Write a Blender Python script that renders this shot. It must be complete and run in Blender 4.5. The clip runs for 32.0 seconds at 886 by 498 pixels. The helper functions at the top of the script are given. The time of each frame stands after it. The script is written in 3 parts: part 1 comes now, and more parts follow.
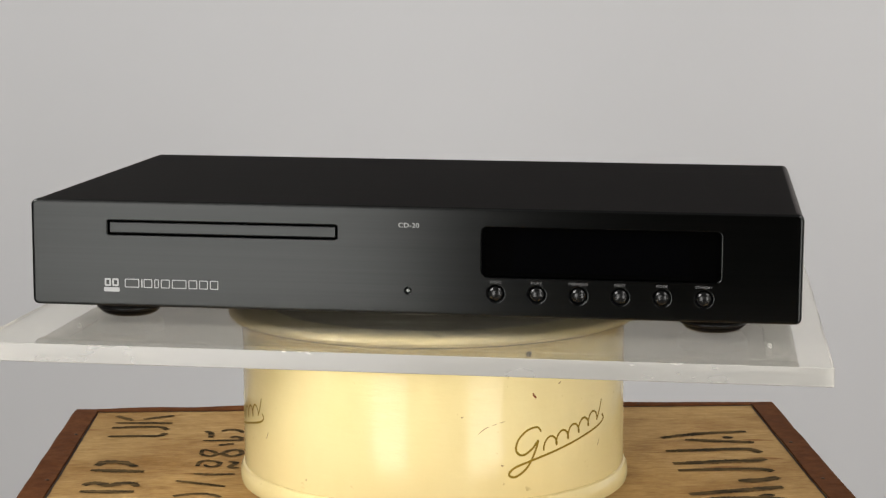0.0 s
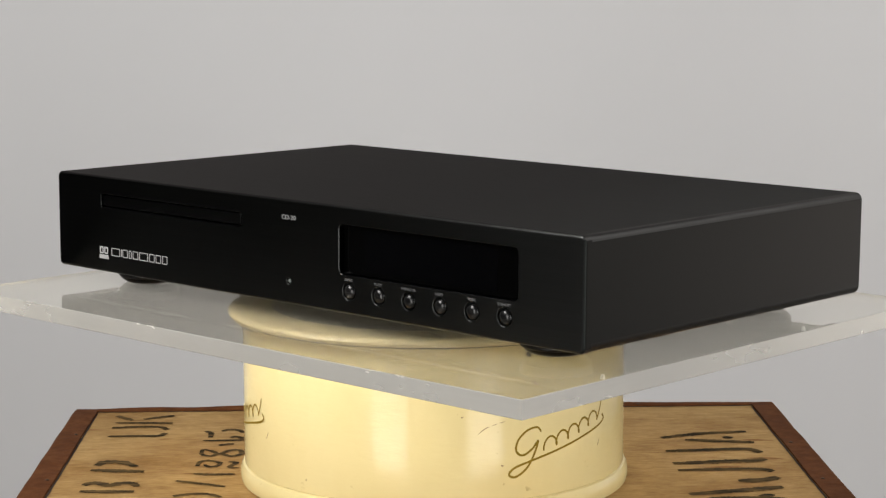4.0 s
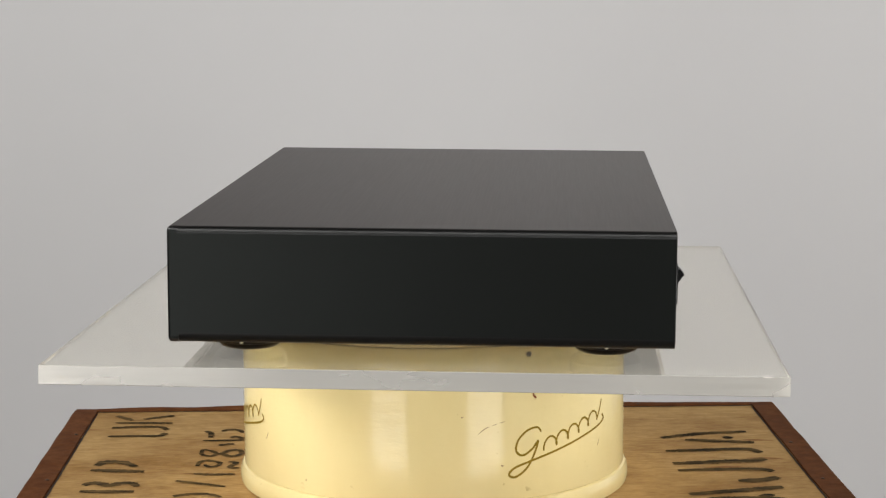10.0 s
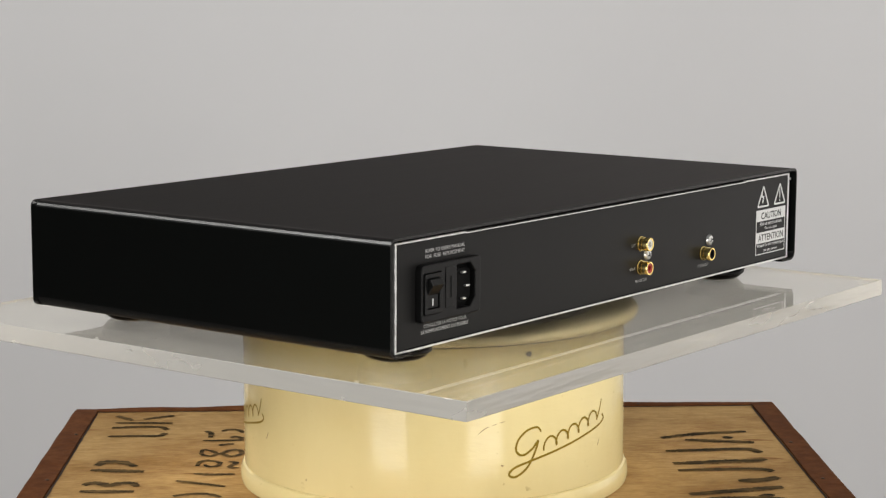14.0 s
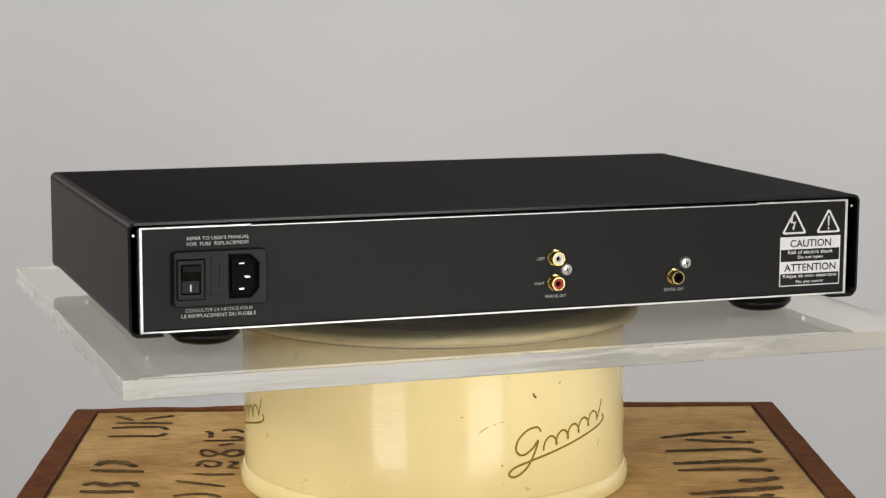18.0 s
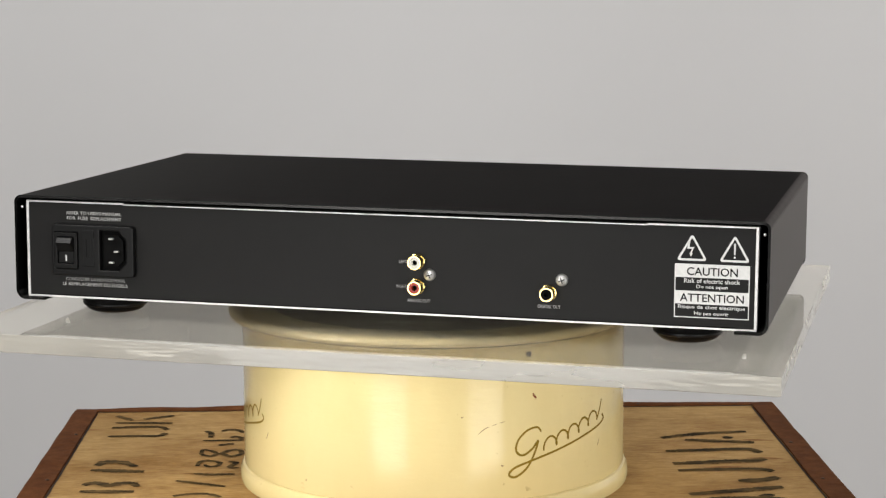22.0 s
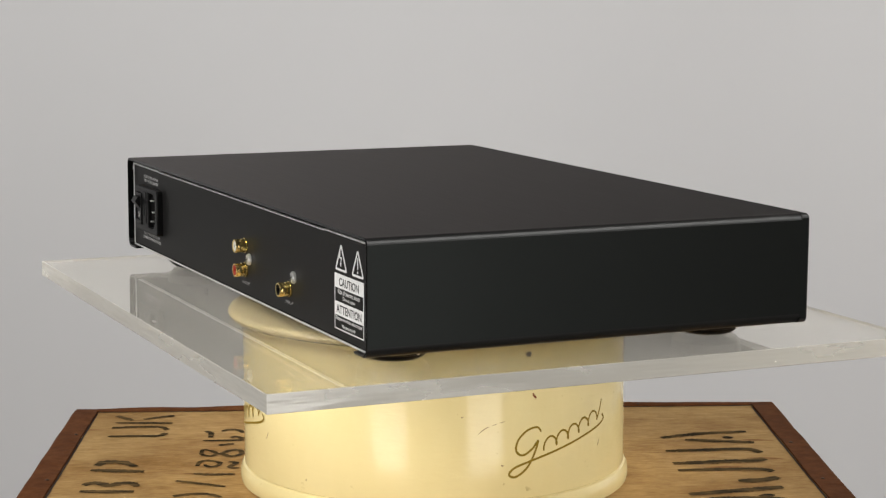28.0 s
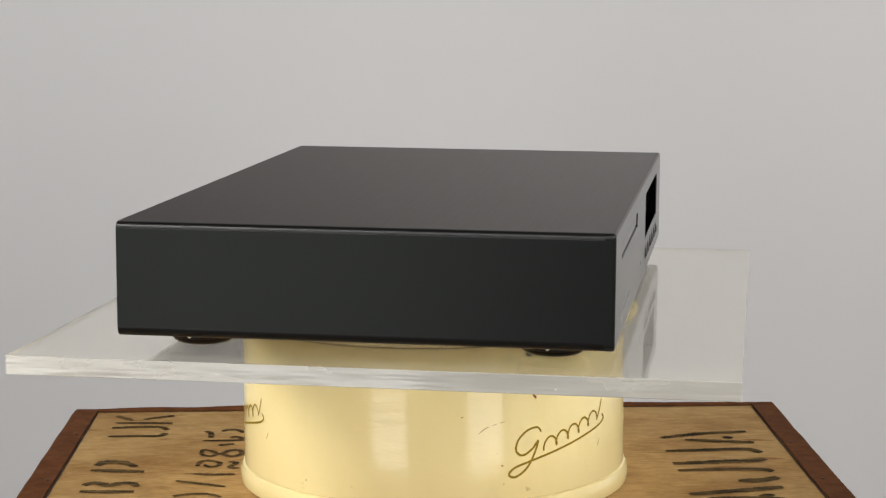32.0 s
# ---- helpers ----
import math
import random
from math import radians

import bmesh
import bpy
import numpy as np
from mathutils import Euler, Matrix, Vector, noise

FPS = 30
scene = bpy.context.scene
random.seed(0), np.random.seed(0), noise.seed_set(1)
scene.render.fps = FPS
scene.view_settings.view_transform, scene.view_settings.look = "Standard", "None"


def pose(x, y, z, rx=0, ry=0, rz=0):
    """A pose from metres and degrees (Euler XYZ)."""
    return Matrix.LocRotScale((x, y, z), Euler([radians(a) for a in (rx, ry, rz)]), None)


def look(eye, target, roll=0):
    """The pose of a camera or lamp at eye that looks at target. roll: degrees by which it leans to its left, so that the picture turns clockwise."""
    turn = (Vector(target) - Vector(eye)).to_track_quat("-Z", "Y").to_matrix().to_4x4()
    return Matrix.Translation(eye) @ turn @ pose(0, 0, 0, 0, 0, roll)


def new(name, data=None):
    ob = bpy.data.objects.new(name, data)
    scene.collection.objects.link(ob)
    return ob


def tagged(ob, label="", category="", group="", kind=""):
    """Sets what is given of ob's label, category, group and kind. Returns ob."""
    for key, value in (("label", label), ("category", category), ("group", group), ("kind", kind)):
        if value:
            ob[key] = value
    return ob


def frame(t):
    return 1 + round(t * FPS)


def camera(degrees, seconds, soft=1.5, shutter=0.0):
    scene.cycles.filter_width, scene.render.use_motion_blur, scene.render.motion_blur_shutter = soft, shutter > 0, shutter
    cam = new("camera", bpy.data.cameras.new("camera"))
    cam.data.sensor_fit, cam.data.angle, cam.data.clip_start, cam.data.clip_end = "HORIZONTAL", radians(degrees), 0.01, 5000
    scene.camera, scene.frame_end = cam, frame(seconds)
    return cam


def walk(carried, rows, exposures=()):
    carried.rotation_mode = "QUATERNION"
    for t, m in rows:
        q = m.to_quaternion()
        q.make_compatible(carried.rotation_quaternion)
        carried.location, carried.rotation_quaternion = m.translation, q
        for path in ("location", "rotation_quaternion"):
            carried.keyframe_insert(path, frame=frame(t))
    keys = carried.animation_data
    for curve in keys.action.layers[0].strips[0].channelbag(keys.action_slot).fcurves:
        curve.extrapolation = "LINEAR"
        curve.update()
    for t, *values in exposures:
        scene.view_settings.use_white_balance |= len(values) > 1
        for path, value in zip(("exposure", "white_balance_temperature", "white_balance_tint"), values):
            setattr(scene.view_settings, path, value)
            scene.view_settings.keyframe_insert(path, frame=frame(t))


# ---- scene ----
cam = camera(24.83, 32.0, soft=1.3)
Z0 = 0.724  # height of the player's underside above the floor
EYE = Vector((0.0, -1.2275, Z0 + 0.1973))
AIM = EYE + Vector((0.00296, 0.98949, -0.14460))
walk(cam, [(0.0, look(EYE, AIM, 0.267)), (32.0, look(EYE, AIM, 0.267))], exposures=[(0.0, 0.0), (32.0, 0.0)])

# ---- light ----
world = bpy.data.worlds.new("world")
world.use_nodes = True
world.node_tree.nodes["Background"].inputs[0].default_value = (0.5, 0.52, 0.55, 1)
world.node_tree.nodes["Background"].inputs[1].default_value = 0.05
scene.world = world


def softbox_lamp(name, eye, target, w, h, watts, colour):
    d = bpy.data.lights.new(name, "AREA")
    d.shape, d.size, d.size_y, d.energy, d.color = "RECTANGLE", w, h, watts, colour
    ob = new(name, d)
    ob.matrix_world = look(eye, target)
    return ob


# two tall softboxes beside the camera, three raised ones, one of them an added wall light, and a low one at the side
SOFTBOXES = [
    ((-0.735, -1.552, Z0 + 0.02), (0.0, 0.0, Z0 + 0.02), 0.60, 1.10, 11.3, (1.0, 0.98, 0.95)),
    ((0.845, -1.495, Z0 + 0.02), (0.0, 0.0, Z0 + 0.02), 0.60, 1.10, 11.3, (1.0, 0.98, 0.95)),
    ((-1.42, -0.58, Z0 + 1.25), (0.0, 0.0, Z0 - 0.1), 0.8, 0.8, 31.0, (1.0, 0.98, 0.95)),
    # added out of view to brighten the north and east walls
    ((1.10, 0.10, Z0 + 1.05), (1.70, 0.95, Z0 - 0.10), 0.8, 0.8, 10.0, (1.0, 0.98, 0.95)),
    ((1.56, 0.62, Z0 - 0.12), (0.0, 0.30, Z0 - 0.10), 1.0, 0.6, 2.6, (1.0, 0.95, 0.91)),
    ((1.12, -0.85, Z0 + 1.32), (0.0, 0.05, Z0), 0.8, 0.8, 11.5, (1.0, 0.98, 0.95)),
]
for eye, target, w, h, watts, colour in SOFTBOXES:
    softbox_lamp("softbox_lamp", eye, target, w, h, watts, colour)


# ---- materials ----
def material(name, colour, rough=0.5, metal=0.0, **extra):
    m = bpy.data.materials.new(name)
    m.use_nodes = True
    b = m.node_tree.nodes["Principled BSDF"]
    b.inputs["Base Color"].default_value = (*colour, 1)
    b.inputs["Roughness"].default_value = rough
    b.inputs["Metallic"].default_value = metal
    for k, v in extra.items():
        b.inputs[k].default_value = v
    return m


def node(m, kind, **props):
    n = m.node_tree.nodes.new(kind)
    for k, v in props.items():
        if k == "blend_type":
            n.blend_type = v
        elif k == "data_type":
            n.data_type = v
        elif k == "operation":
            n.operation = v
    return n


def wire(m, a, b):
    m.node_tree.links.new(a, b)


def noise_tex(m, scale, stretch=(1, 1, 1), detail=4.0, rough=0.55, coords="Object"):
    tc = node(m, "ShaderNodeTexCoord")
    mp = node(m, "ShaderNodeMapping")
    mp.inputs["Scale"].default_value = stretch
    n = node(m, "ShaderNodeTexNoise")
    n.inputs["Scale"].default_value, n.inputs["Detail"].default_value, n.inputs["Roughness"].default_value = scale, detail, rough
    wire(m, tc.outputs[coords], mp.inputs["Vector"])
    wire(m, mp.outputs["Vector"], n.inputs["Vector"])
    return n.outputs["Fac"]


def ramp(m, fac, stops):
    r = node(m, "ShaderNodeValToRGB")
    els = r.color_ramp.elements
    while len(els) < len(stops):
        els.new(0.5)
    for e, (pos, col) in zip(els, stops):
        e.position = pos
        e.color = (*col, 1) if isinstance(col, tuple) else (col, col, col, 1)
    wire(m, fac, r.inputs["Fac"])
    return r.outputs["Color"]


def mix(m, fac, a, b, how="MIX"):
    n = node(m, "ShaderNodeMixRGB", blend_type=how)
    for socket, v in ((n.inputs["Fac"], fac), (n.inputs["Color1"], a), (n.inputs["Color2"], b)):
        if isinstance(v, (int, float)):
            socket.default_value = v
        elif isinstance(v, tuple):
            socket.default_value = (*v, 1)
        else:
            wire(m, v, socket)
    return n.outputs["Color"]


def bump(m, height, strength, distance):
    n = node(m, "ShaderNodeBump")
    n.inputs["Strength"].default_value, n.inputs["Distance"].default_value = strength, distance
    wire(m, height, n.inputs["Height"])
    wire(m, n.outputs["Normal"], m.node_tree.nodes["Principled BSDF"].inputs["Normal"])


def into(m, socket, out):
    wire(m, out, m.node_tree.nodes["Principled BSDF"].inputs[socket])


def brushed(m, across, amount):
    """Turns the gloss into that of brushed metal: blurred along the direction across (of the object), sharp along the brush."""
    c = node(m, "ShaderNodeCombineXYZ")
    c.inputs[0].default_value, c.inputs[1].default_value, c.inputs[2].default_value = across
    v = node(m, "ShaderNodeVectorTransform")
    v.vector_type, v.convert_from, v.convert_to = "VECTOR", "OBJECT", "WORLD"
    wire(m, c.outputs["Vector"], v.inputs["Vector"])
    into(m, "Tangent", v.outputs["Vector"])
    m.node_tree.nodes["Principled BSDF"].inputs["Anisotropic"].default_value = amount


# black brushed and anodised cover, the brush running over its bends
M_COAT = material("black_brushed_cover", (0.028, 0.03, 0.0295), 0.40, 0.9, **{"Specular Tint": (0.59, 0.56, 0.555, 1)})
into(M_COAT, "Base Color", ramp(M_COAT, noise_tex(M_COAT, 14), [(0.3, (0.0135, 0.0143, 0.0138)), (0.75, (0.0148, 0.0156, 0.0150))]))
into(M_COAT, "Roughness", ramp(M_COAT, noise_tex(M_COAT, 900, (0.02, 1, 0.02)), [(0.3, 0.39), (0.8, 0.41)]))
brushed(M_COAT, (0.0, 1.0, 0.0), 1.0)
# its flanks, brushed the same way, with their shade put into a darker base colour
M_FLANK = material("black_brushed_flank_shaded", (0.0142, 0.015, 0.0144), 0.40, 0.9, **{"Specular Tint": (1.0, 0.95, 0.93, 1)})
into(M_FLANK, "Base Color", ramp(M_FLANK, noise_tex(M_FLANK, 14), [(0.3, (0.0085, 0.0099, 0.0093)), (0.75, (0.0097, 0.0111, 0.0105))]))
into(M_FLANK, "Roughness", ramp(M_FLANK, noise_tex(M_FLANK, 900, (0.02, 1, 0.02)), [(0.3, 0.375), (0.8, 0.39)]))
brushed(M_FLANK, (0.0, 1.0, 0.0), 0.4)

# upper bends of the same cover, base colour raised to paint their highlight
M_BEND = material("black_bend_highlight", (0.065, 0.066, 0.066), 0.34, 0.95, **{"Specular Tint": (0.61, 0.56, 0.545, 1)})
into(M_BEND, "Roughness", ramp(M_BEND, noise_tex(M_BEND, 80), [(0.3, 0.32), (0.8, 0.36)]))
brushed(M_BEND, (0.0, 1.0, 0.0), 0.9)

# dark brushed anodised front
M_FRONT = material("black_brushed_aluminium", (0.034, 0.035, 0.035), 0.3, 1.0)
into(M_FRONT, "Base Color", ramp(M_FRONT, noise_tex(M_FRONT, 500, (0.008, 1, 1), detail=6, rough=0.7), [(0.3, (0.0310, 0.0322, 0.0316)), (0.7, (0.0360, 0.0372, 0.0366))]))
into(M_FRONT, "Roughness", ramp(M_FRONT, noise_tex(M_FRONT, 1600, (0.01, 1, 1)), [(0.3, 0.28), (0.7, 0.30)]))
brushed(M_FRONT, (0.0, 0.0, 1.0), 0.88)

M_REAR = material("matt_black_paint", (0.010, 0.009, 0.009), 0.48, **{"Specular IOR Level": 0.20})
into(M_REAR, "Base Color", ramp(M_REAR, noise_tex(M_REAR, 30), [(0.3, (0.0070, 0.0068, 0.0066)), (0.8, (0.0088, 0.0086, 0.0082))]))
bump(M_REAR, noise_tex(M_REAR, 1800, detail=2), 0.15, 0.0002)

M_BARE = material("bare_aluminium_edge", (0.74, 0.74, 0.73), 0.40, 0.60)
into(M_BARE, "Base Color", ramp(M_BARE, noise_tex(M_BARE, 160), [(0.35, (0.62, 0.62, 0.61)), (0.6, (0.80, 0.80, 0.79))]))
M_GAP = material("dark_inner_steel", (0.002, 0.002, 0.002), 0.7, **{"Specular IOR Level": 0.1})
M_PLASTIC = material("black_plastic_and_shaded_bends", (0.004, 0.004, 0.004), 0.38, **{"Specular IOR Level": 0.2})
bump(M_PLASTIC, noise_tex(M_PLASTIC, 900), 0.15, 0.0002)
M_GLOSS = material("glossy_black_plastic", (0.003, 0.003, 0.003), 0.26)
M_RUBBER = material("black_rubber", (0.004, 0.004, 0.004), 0.30, **{"Specular IOR Level": 0.06})
M_LENS = material("smoked_display_window", (0.001, 0.001, 0.001), 0.05, **{"IOR": 1.22})
M_SCREEN = material("dark_display_glass", (0.001, 0.001, 0.0012), 0.05, **{"IOR": 1.30, "Specular Tint": (0.86, 0.88, 1.0, 1)})
M_LED = material("grey_lens", (0.20, 0.22, 0.20), 0.15)
M_PRINT = material("white_print", (0.62, 0.62, 0.61), 0.6)
into(M_PRINT, "Base Color", ramp(M_PRINT, noise_tex(M_PRINT, 500), [(0.3, (0.66, 0.66, 0.65)), (0.7, (0.76, 0.76, 0.75))]))
M_LOGO = material("silver_print", (0.42, 0.42, 0.42), 0.5)
M_DIM = material("dim_grey_print", (0.17, 0.17, 0.17), 0.6)
M_FAINT = material("grey_print", (0.44, 0.44, 0.44), 0.6)
M_NOTE = material("pale_grey_print", (0.56, 0.56, 0.55), 0.6)
M_GOLD = material("gold_plating", (0.92, 0.72, 0.28), 0.18, 1.0)
into(M_GOLD, "Roughness", ramp(M_GOLD, noise_tex(M_GOLD, 600), [(0.3, 0.12), (0.7, 0.3)]))
M_WHITE = material("white_insulator", (0.72, 0.70, 0.62), 0.4)
M_RED = material("red_insulator", (0.34, 0.022, 0.009), 0.4)
M_CHROME = material("bright_zinc_screw", (0.80, 0.80, 0.78), 0.28, 0.85)

# clear acrylic
M_CLEAR = material("clear_acrylic", (0.935, 0.91, 0.83), 0.0, **{"Transmission Weight": 0.932, "IOR": 1.38})
into(M_CLEAR, "Roughness", ramp(M_CLEAR, noise_tex(M_CLEAR, 40, detail=6), [(0.40, 0.012), (0.8, 0.04)]))
M_EDGE = material("sawn_acrylic_edge", (0.84, 0.82, 0.77), 0.2, **{"Transmission Weight": 0.56, "IOR": 1.49})
into(M_EDGE, "Roughness", ramp(M_EDGE, noise_tex(M_EDGE, 16, (1, 1, 3), detail=3), [(0.35, 0.18), (0.70, 0.32)]))
bump(M_EDGE, noise_tex(M_EDGE, 60, (0.25, 0.25, 3.0), detail=1), 0.13, 0.003)
# the two sides that were cut with a coarse saw
M_SAWN = material("coarse_sawn_acrylic_edge", (0.86, 0.83, 0.75), 0.15, **{"Transmission Weight": 0.58, "IOR": 1.49})
into(M_SAWN, "Roughness", ramp(M_SAWN, noise_tex(M_SAWN, 30, (0.5, 0.5, 2), detail=3), [(0.42, 0.10), (0.58, 0.28)]))
bump(M_SAWN, noise_tex(M_SAWN, 60, (0.28, 0.28, 2.4), detail=2), 0.27, 0.004)
M_SPECK = material("dust_grey", (0.45, 0.43, 0.40), 0.8)

# cream enamelled tin
M_TIN = material("cream_enamel", (0.80, 0.66, 0.34), 0.2, **{"IOR": 1.52, "Specular IOR Level": 0.42})
_a = ramp(M_TIN, noise_tex(M_TIN, 9, (1, 1, 0.6), detail=5), [(0.3, (0.745, 0.628, 0.312)), (0.7, (0.795, 0.684, 0.364))])
_b = ramp(M_TIN, noise_tex(M_TIN, 160, detail=3), [(0.70, 0.0), (0.76, 1.0)])
_c = ramp(M_TIN, noise_tex(M_TIN, 22, (1, 1, 0.5), detail=6, rough=0.6), [(0.45, (1.0, 1.0, 1.0)), (0.75, (0.955, 0.945, 0.905))])
into(M_TIN, "Base Color", mix(M_TIN, 1.0, mix(M_TIN, mix(M_TIN, 1.0, _b, (0.45, 0.45, 0.45), "MULTIPLY"), _a, (0.42, 0.30, 0.12)), _c, "MULTIPLY"))
into(M_TIN, "Roughness", ramp(M_TIN, noise_tex(M_TIN, 12), [(0.3, 0.09), (0.7, 0.15)]))
bump(M_TIN, noise_tex(M_TIN, 300, (0.3, 0.3, 1.0), detail=3, rough=0.6), 0.20, 0.0006)
M_RIM = material("worn_cream_rim", (0.78, 0.66, 0.38), 0.34)
into(M_RIM, "Base Color", mix(M_RIM, ramp(M_RIM, noise_tex(M_RIM, 170, (1, 1, 3), detail=5), [(0.60, 0.0), (0.68, 1.0)]), (0.79, 0.67, 0.385), (0.26, 0.20, 0.11)))
M_DISC = material("worn_grey_steel", (0.3, 0.28, 0.25), 0.5, 0.15)
into(M_DISC, "Base Color", ramp(M_DISC, noise_tex(M_DISC, 40, (0.35, 2.2, 1), detail=6), [(0.35, (0.34, 0.32, 0.27)), (0.60, (0.50, 0.47, 0.40)), (0.70, (0.75, 0.73, 0.66))]))
M_SCRIPT = material("gold_brown_script", (0.25, 0.165, 0.014), 0.6, **{"Specular IOR Level": 0.2})
M_STEELDOT = material("dull_rivet", (0.10, 0.095, 0.08), 0.5, 0.5)
M_SCAR = material("scratch_brown", (0.33, 0.22, 0.10), 0.6)
M_CHIPRED = material("rust_chip", (0.28, 0.09, 0.03), 0.7)

# plywood of the chest
M_PLY = material("aged_plywood", (0.36, 0.23, 0.10), 0.75, **{"Specular IOR Level": 0.2})
_g = ramp(M_PLY, noise_tex(M_PLY, 110, (0.5, 1.7, 1), detail=9, rough=0.75), [(0.25, (0.315, 0.186, 0.066)), (0.50, (0.446, 0.281, 0.107)), (0.75, (0.546, 0.370, 0.163))])
_f = ramp(M_PLY, noise_tex(M_PLY, 420, (0.25, 1.6, 1), detail=4, rough=0.7), [(0.34, (0.86, 0.82, 0.76)), (0.56, (1.04, 1.04, 1.04))])
_s = ramp(M_PLY, noise_tex(M_PLY, 13, (0.8, 1.3, 1), detail=9, rough=0.72), [(0.34, (0.64, 0.535, 0.40)), (0.56, (1.0, 1.0, 1.0))])
_k = ramp(M_PLY, noise_tex(M_PLY, 42, (0.6, 2.0, 1), detail=4), [(0.64, (1.0, 1.0, 1.0)), (0.72, (0.62, 0.46, 0.30))])
into(M_PLY, "Base Color", mix(M_PLY, 1.0, mix(M_PLY, 1.0, mix(M_PLY, 1.0, _g, _f, "MULTIPLY"), _s, "MULTIPLY"), _k, "MULTIPLY"))
bump(M_PLY, noise_tex(M_PLY, 150, (0.12, 3, 1), detail=5), 0.35, 0.0008)
M_INK = material("faded_stencil_ink", (0.03, 0.027, 0.022), 0.95, **{"Specular IOR Level": 0.04})
into(M_INK, "Base Color", mix(M_INK, ramp(M_INK, noise_tex(M_INK, 75, (0.5, 2.2, 1), detail=7, rough=0.65), [(0.40, 0.0), (0.66, 0.9)]), (0.020, 0.017, 0.012), (0.20, 0.125, 0.05)))
M_RUST = material("rusty_brown_strip", (0.17, 0.062, 0.028), 0.8, 0.0, **{"Specular IOR Level": 0.06})
into(M_RUST, "Base Color", ramp(M_RUST, noise_tex(M_RUST, 60, detail=8, rough=0.7), [(0.28, (0.070, 0.026, 0.010)), (0.52, (0.122, 0.045, 0.0165)), (0.74, (0.172, 0.070, 0.027))]))
bump(M_RUST, noise_tex(M_RUST, 110, detail=6), 0.5, 0.0015)
M_SEAM = material("dark_gap_line", (0.035, 0.018, 0.009), 0.9)
M_NAIL = material("dark_nail_head", (0.05, 0.03, 0.02), 0.5, 0.6)

# room
M_WALL = material("pale_grey_wall_paint", (0.66, 0.655, 0.65), 0.75)
into(M_WALL, "Base Color", ramp(M_WALL, noise_tex(M_WALL, 2.2, detail=5), [(0.3, (0.655, 0.656, 0.667)), (0.7, (0.675, 0.676, 0.687))]))
bump(M_WALL, noise_tex(M_WALL, 60, detail=3), 0.02, 0.001)
M_FLOOR = material("grey_floor_boards", (0.20, 0.18, 0.16), 0.55)
into(M_FLOOR, "Base Color", ramp(M_FLOOR, noise_tex(M_FLOOR, 12, (0.2, 2, 1), detail=6), [(0.3, (0.08, 0.07, 0.06)), (0.7, (0.13, 0.11, 0.095))]))
M_DARK = material("dark_grey_wall_paint", (0.06, 0.06, 0.06), 0.8)
into(M_DARK, "Base Color", ramp(M_DARK, noise_tex(M_DARK, 3), [(0.3, (0.05, 0.05, 0.05)), (0.7, (0.07, 0.07, 0.07))]))
M_SIDE = material("pale_side_wall_paint", (0.6, 0.595, 0.59), 0.8)
into(M_SIDE, "Base Color", ramp(M_SIDE, noise_tex(M_SIDE, 3), [(0.3, (0.72, 0.70, 0.68)), (0.7, (0.76, 0.74, 0.72))]))
M_CLOTH = material("black_softbox_cloth", (0.02, 0.02, 0.02), 0.8)


# ---- mesh helpers ----
def part(name, bm, mat, parent=None, label="", smooth=False, at=None):
    me = bpy.data.meshes.new(name)
    bm.normal_update()
    bm.to_mesh(me)
    bm.free()
    for mm in (mat if isinstance(mat, (list, tuple)) else [mat]):
        me.materials.append(mm)
    if smooth:
        me.shade_smooth()
        me.set_sharp_from_angle(angle=radians(35))
    ob = new(name, me)
    if parent is not None:
        ob.parent = parent
    if at is not None:
        ob.matrix_basis = at
    if label:
        tagged(ob, label)
    return ob


def bm_box(x0, x1, y0, y1, z0, z1, r=0.0, seg=2):
    bm = bmesh.new()
    bmesh.ops.create_cube(bm, size=1.0)
    bmesh.ops.scale(bm, vec=(x1 - x0, y1 - y0, z1 - z0), verts=bm.verts)
    bmesh.ops.translate(bm, vec=((x0 + x1) / 2, (y0 + y1) / 2, (z0 + z1) / 2), verts=bm.verts)
    if r > 0:
        bmesh.ops.bevel(bm, geom=list(bm.edges), offset=r, segments=seg, profile=0.5, affect="EDGES")
    return bm


def bm_lathe(profile, n=48):
    """Turned about z from (radius, height) pairs."""
    bm = bmesh.new()
    rings = []
    for r, z in profile:
        if r < 1e-6:
            rings.append([bm.verts.new((0, 0, z))])
        else:
            rings.append([bm.verts.new((r * math.cos(2 * math.pi * i / n), r * math.sin(2 * math.pi * i / n), z)) for i in range(n)])
    for a, b in zip(rings, rings[1:]):
        for i in range(n):
            j = (i + 1) % n
            if len(a) == 1 and len(b) == 1:
                continue
            if len(a) == 1:
                bm.faces.new((a[0], b[j], b[i]))
            elif len(b) == 1:
                bm.faces.new((a[i], a[j], b[0]))
            else:
                bm.faces.new((a[i], a[j], b[j], b[i]))
    bmesh.ops.recalc_face_normals(bm, faces=bm.faces)
    return bm


def rounded(x0, x1, z0, z1, r, n=5):
    """A rounded rectangle as a loop of (x, z)."""
    out = []
    for cx, cz, a0 in ((x1 - r, z1 - r, 0), (x0 + r, z1 - r, 90), (x0 + r, z0 + r, 180), (x1 - r, z0 + r, 270)):
        for i in range(n + 1):
            a = radians(a0 + 90 * i / n)
            out.append((cx + r * math.cos(a), cz + r * math.sin(a)))
    return out


def circle(cx, cz, r, n=24):
    return [(cx + r * math.cos(2 * math.pi * i / n), cz + r * math.sin(2 * math.pi * i / n)) for i in range(n)]


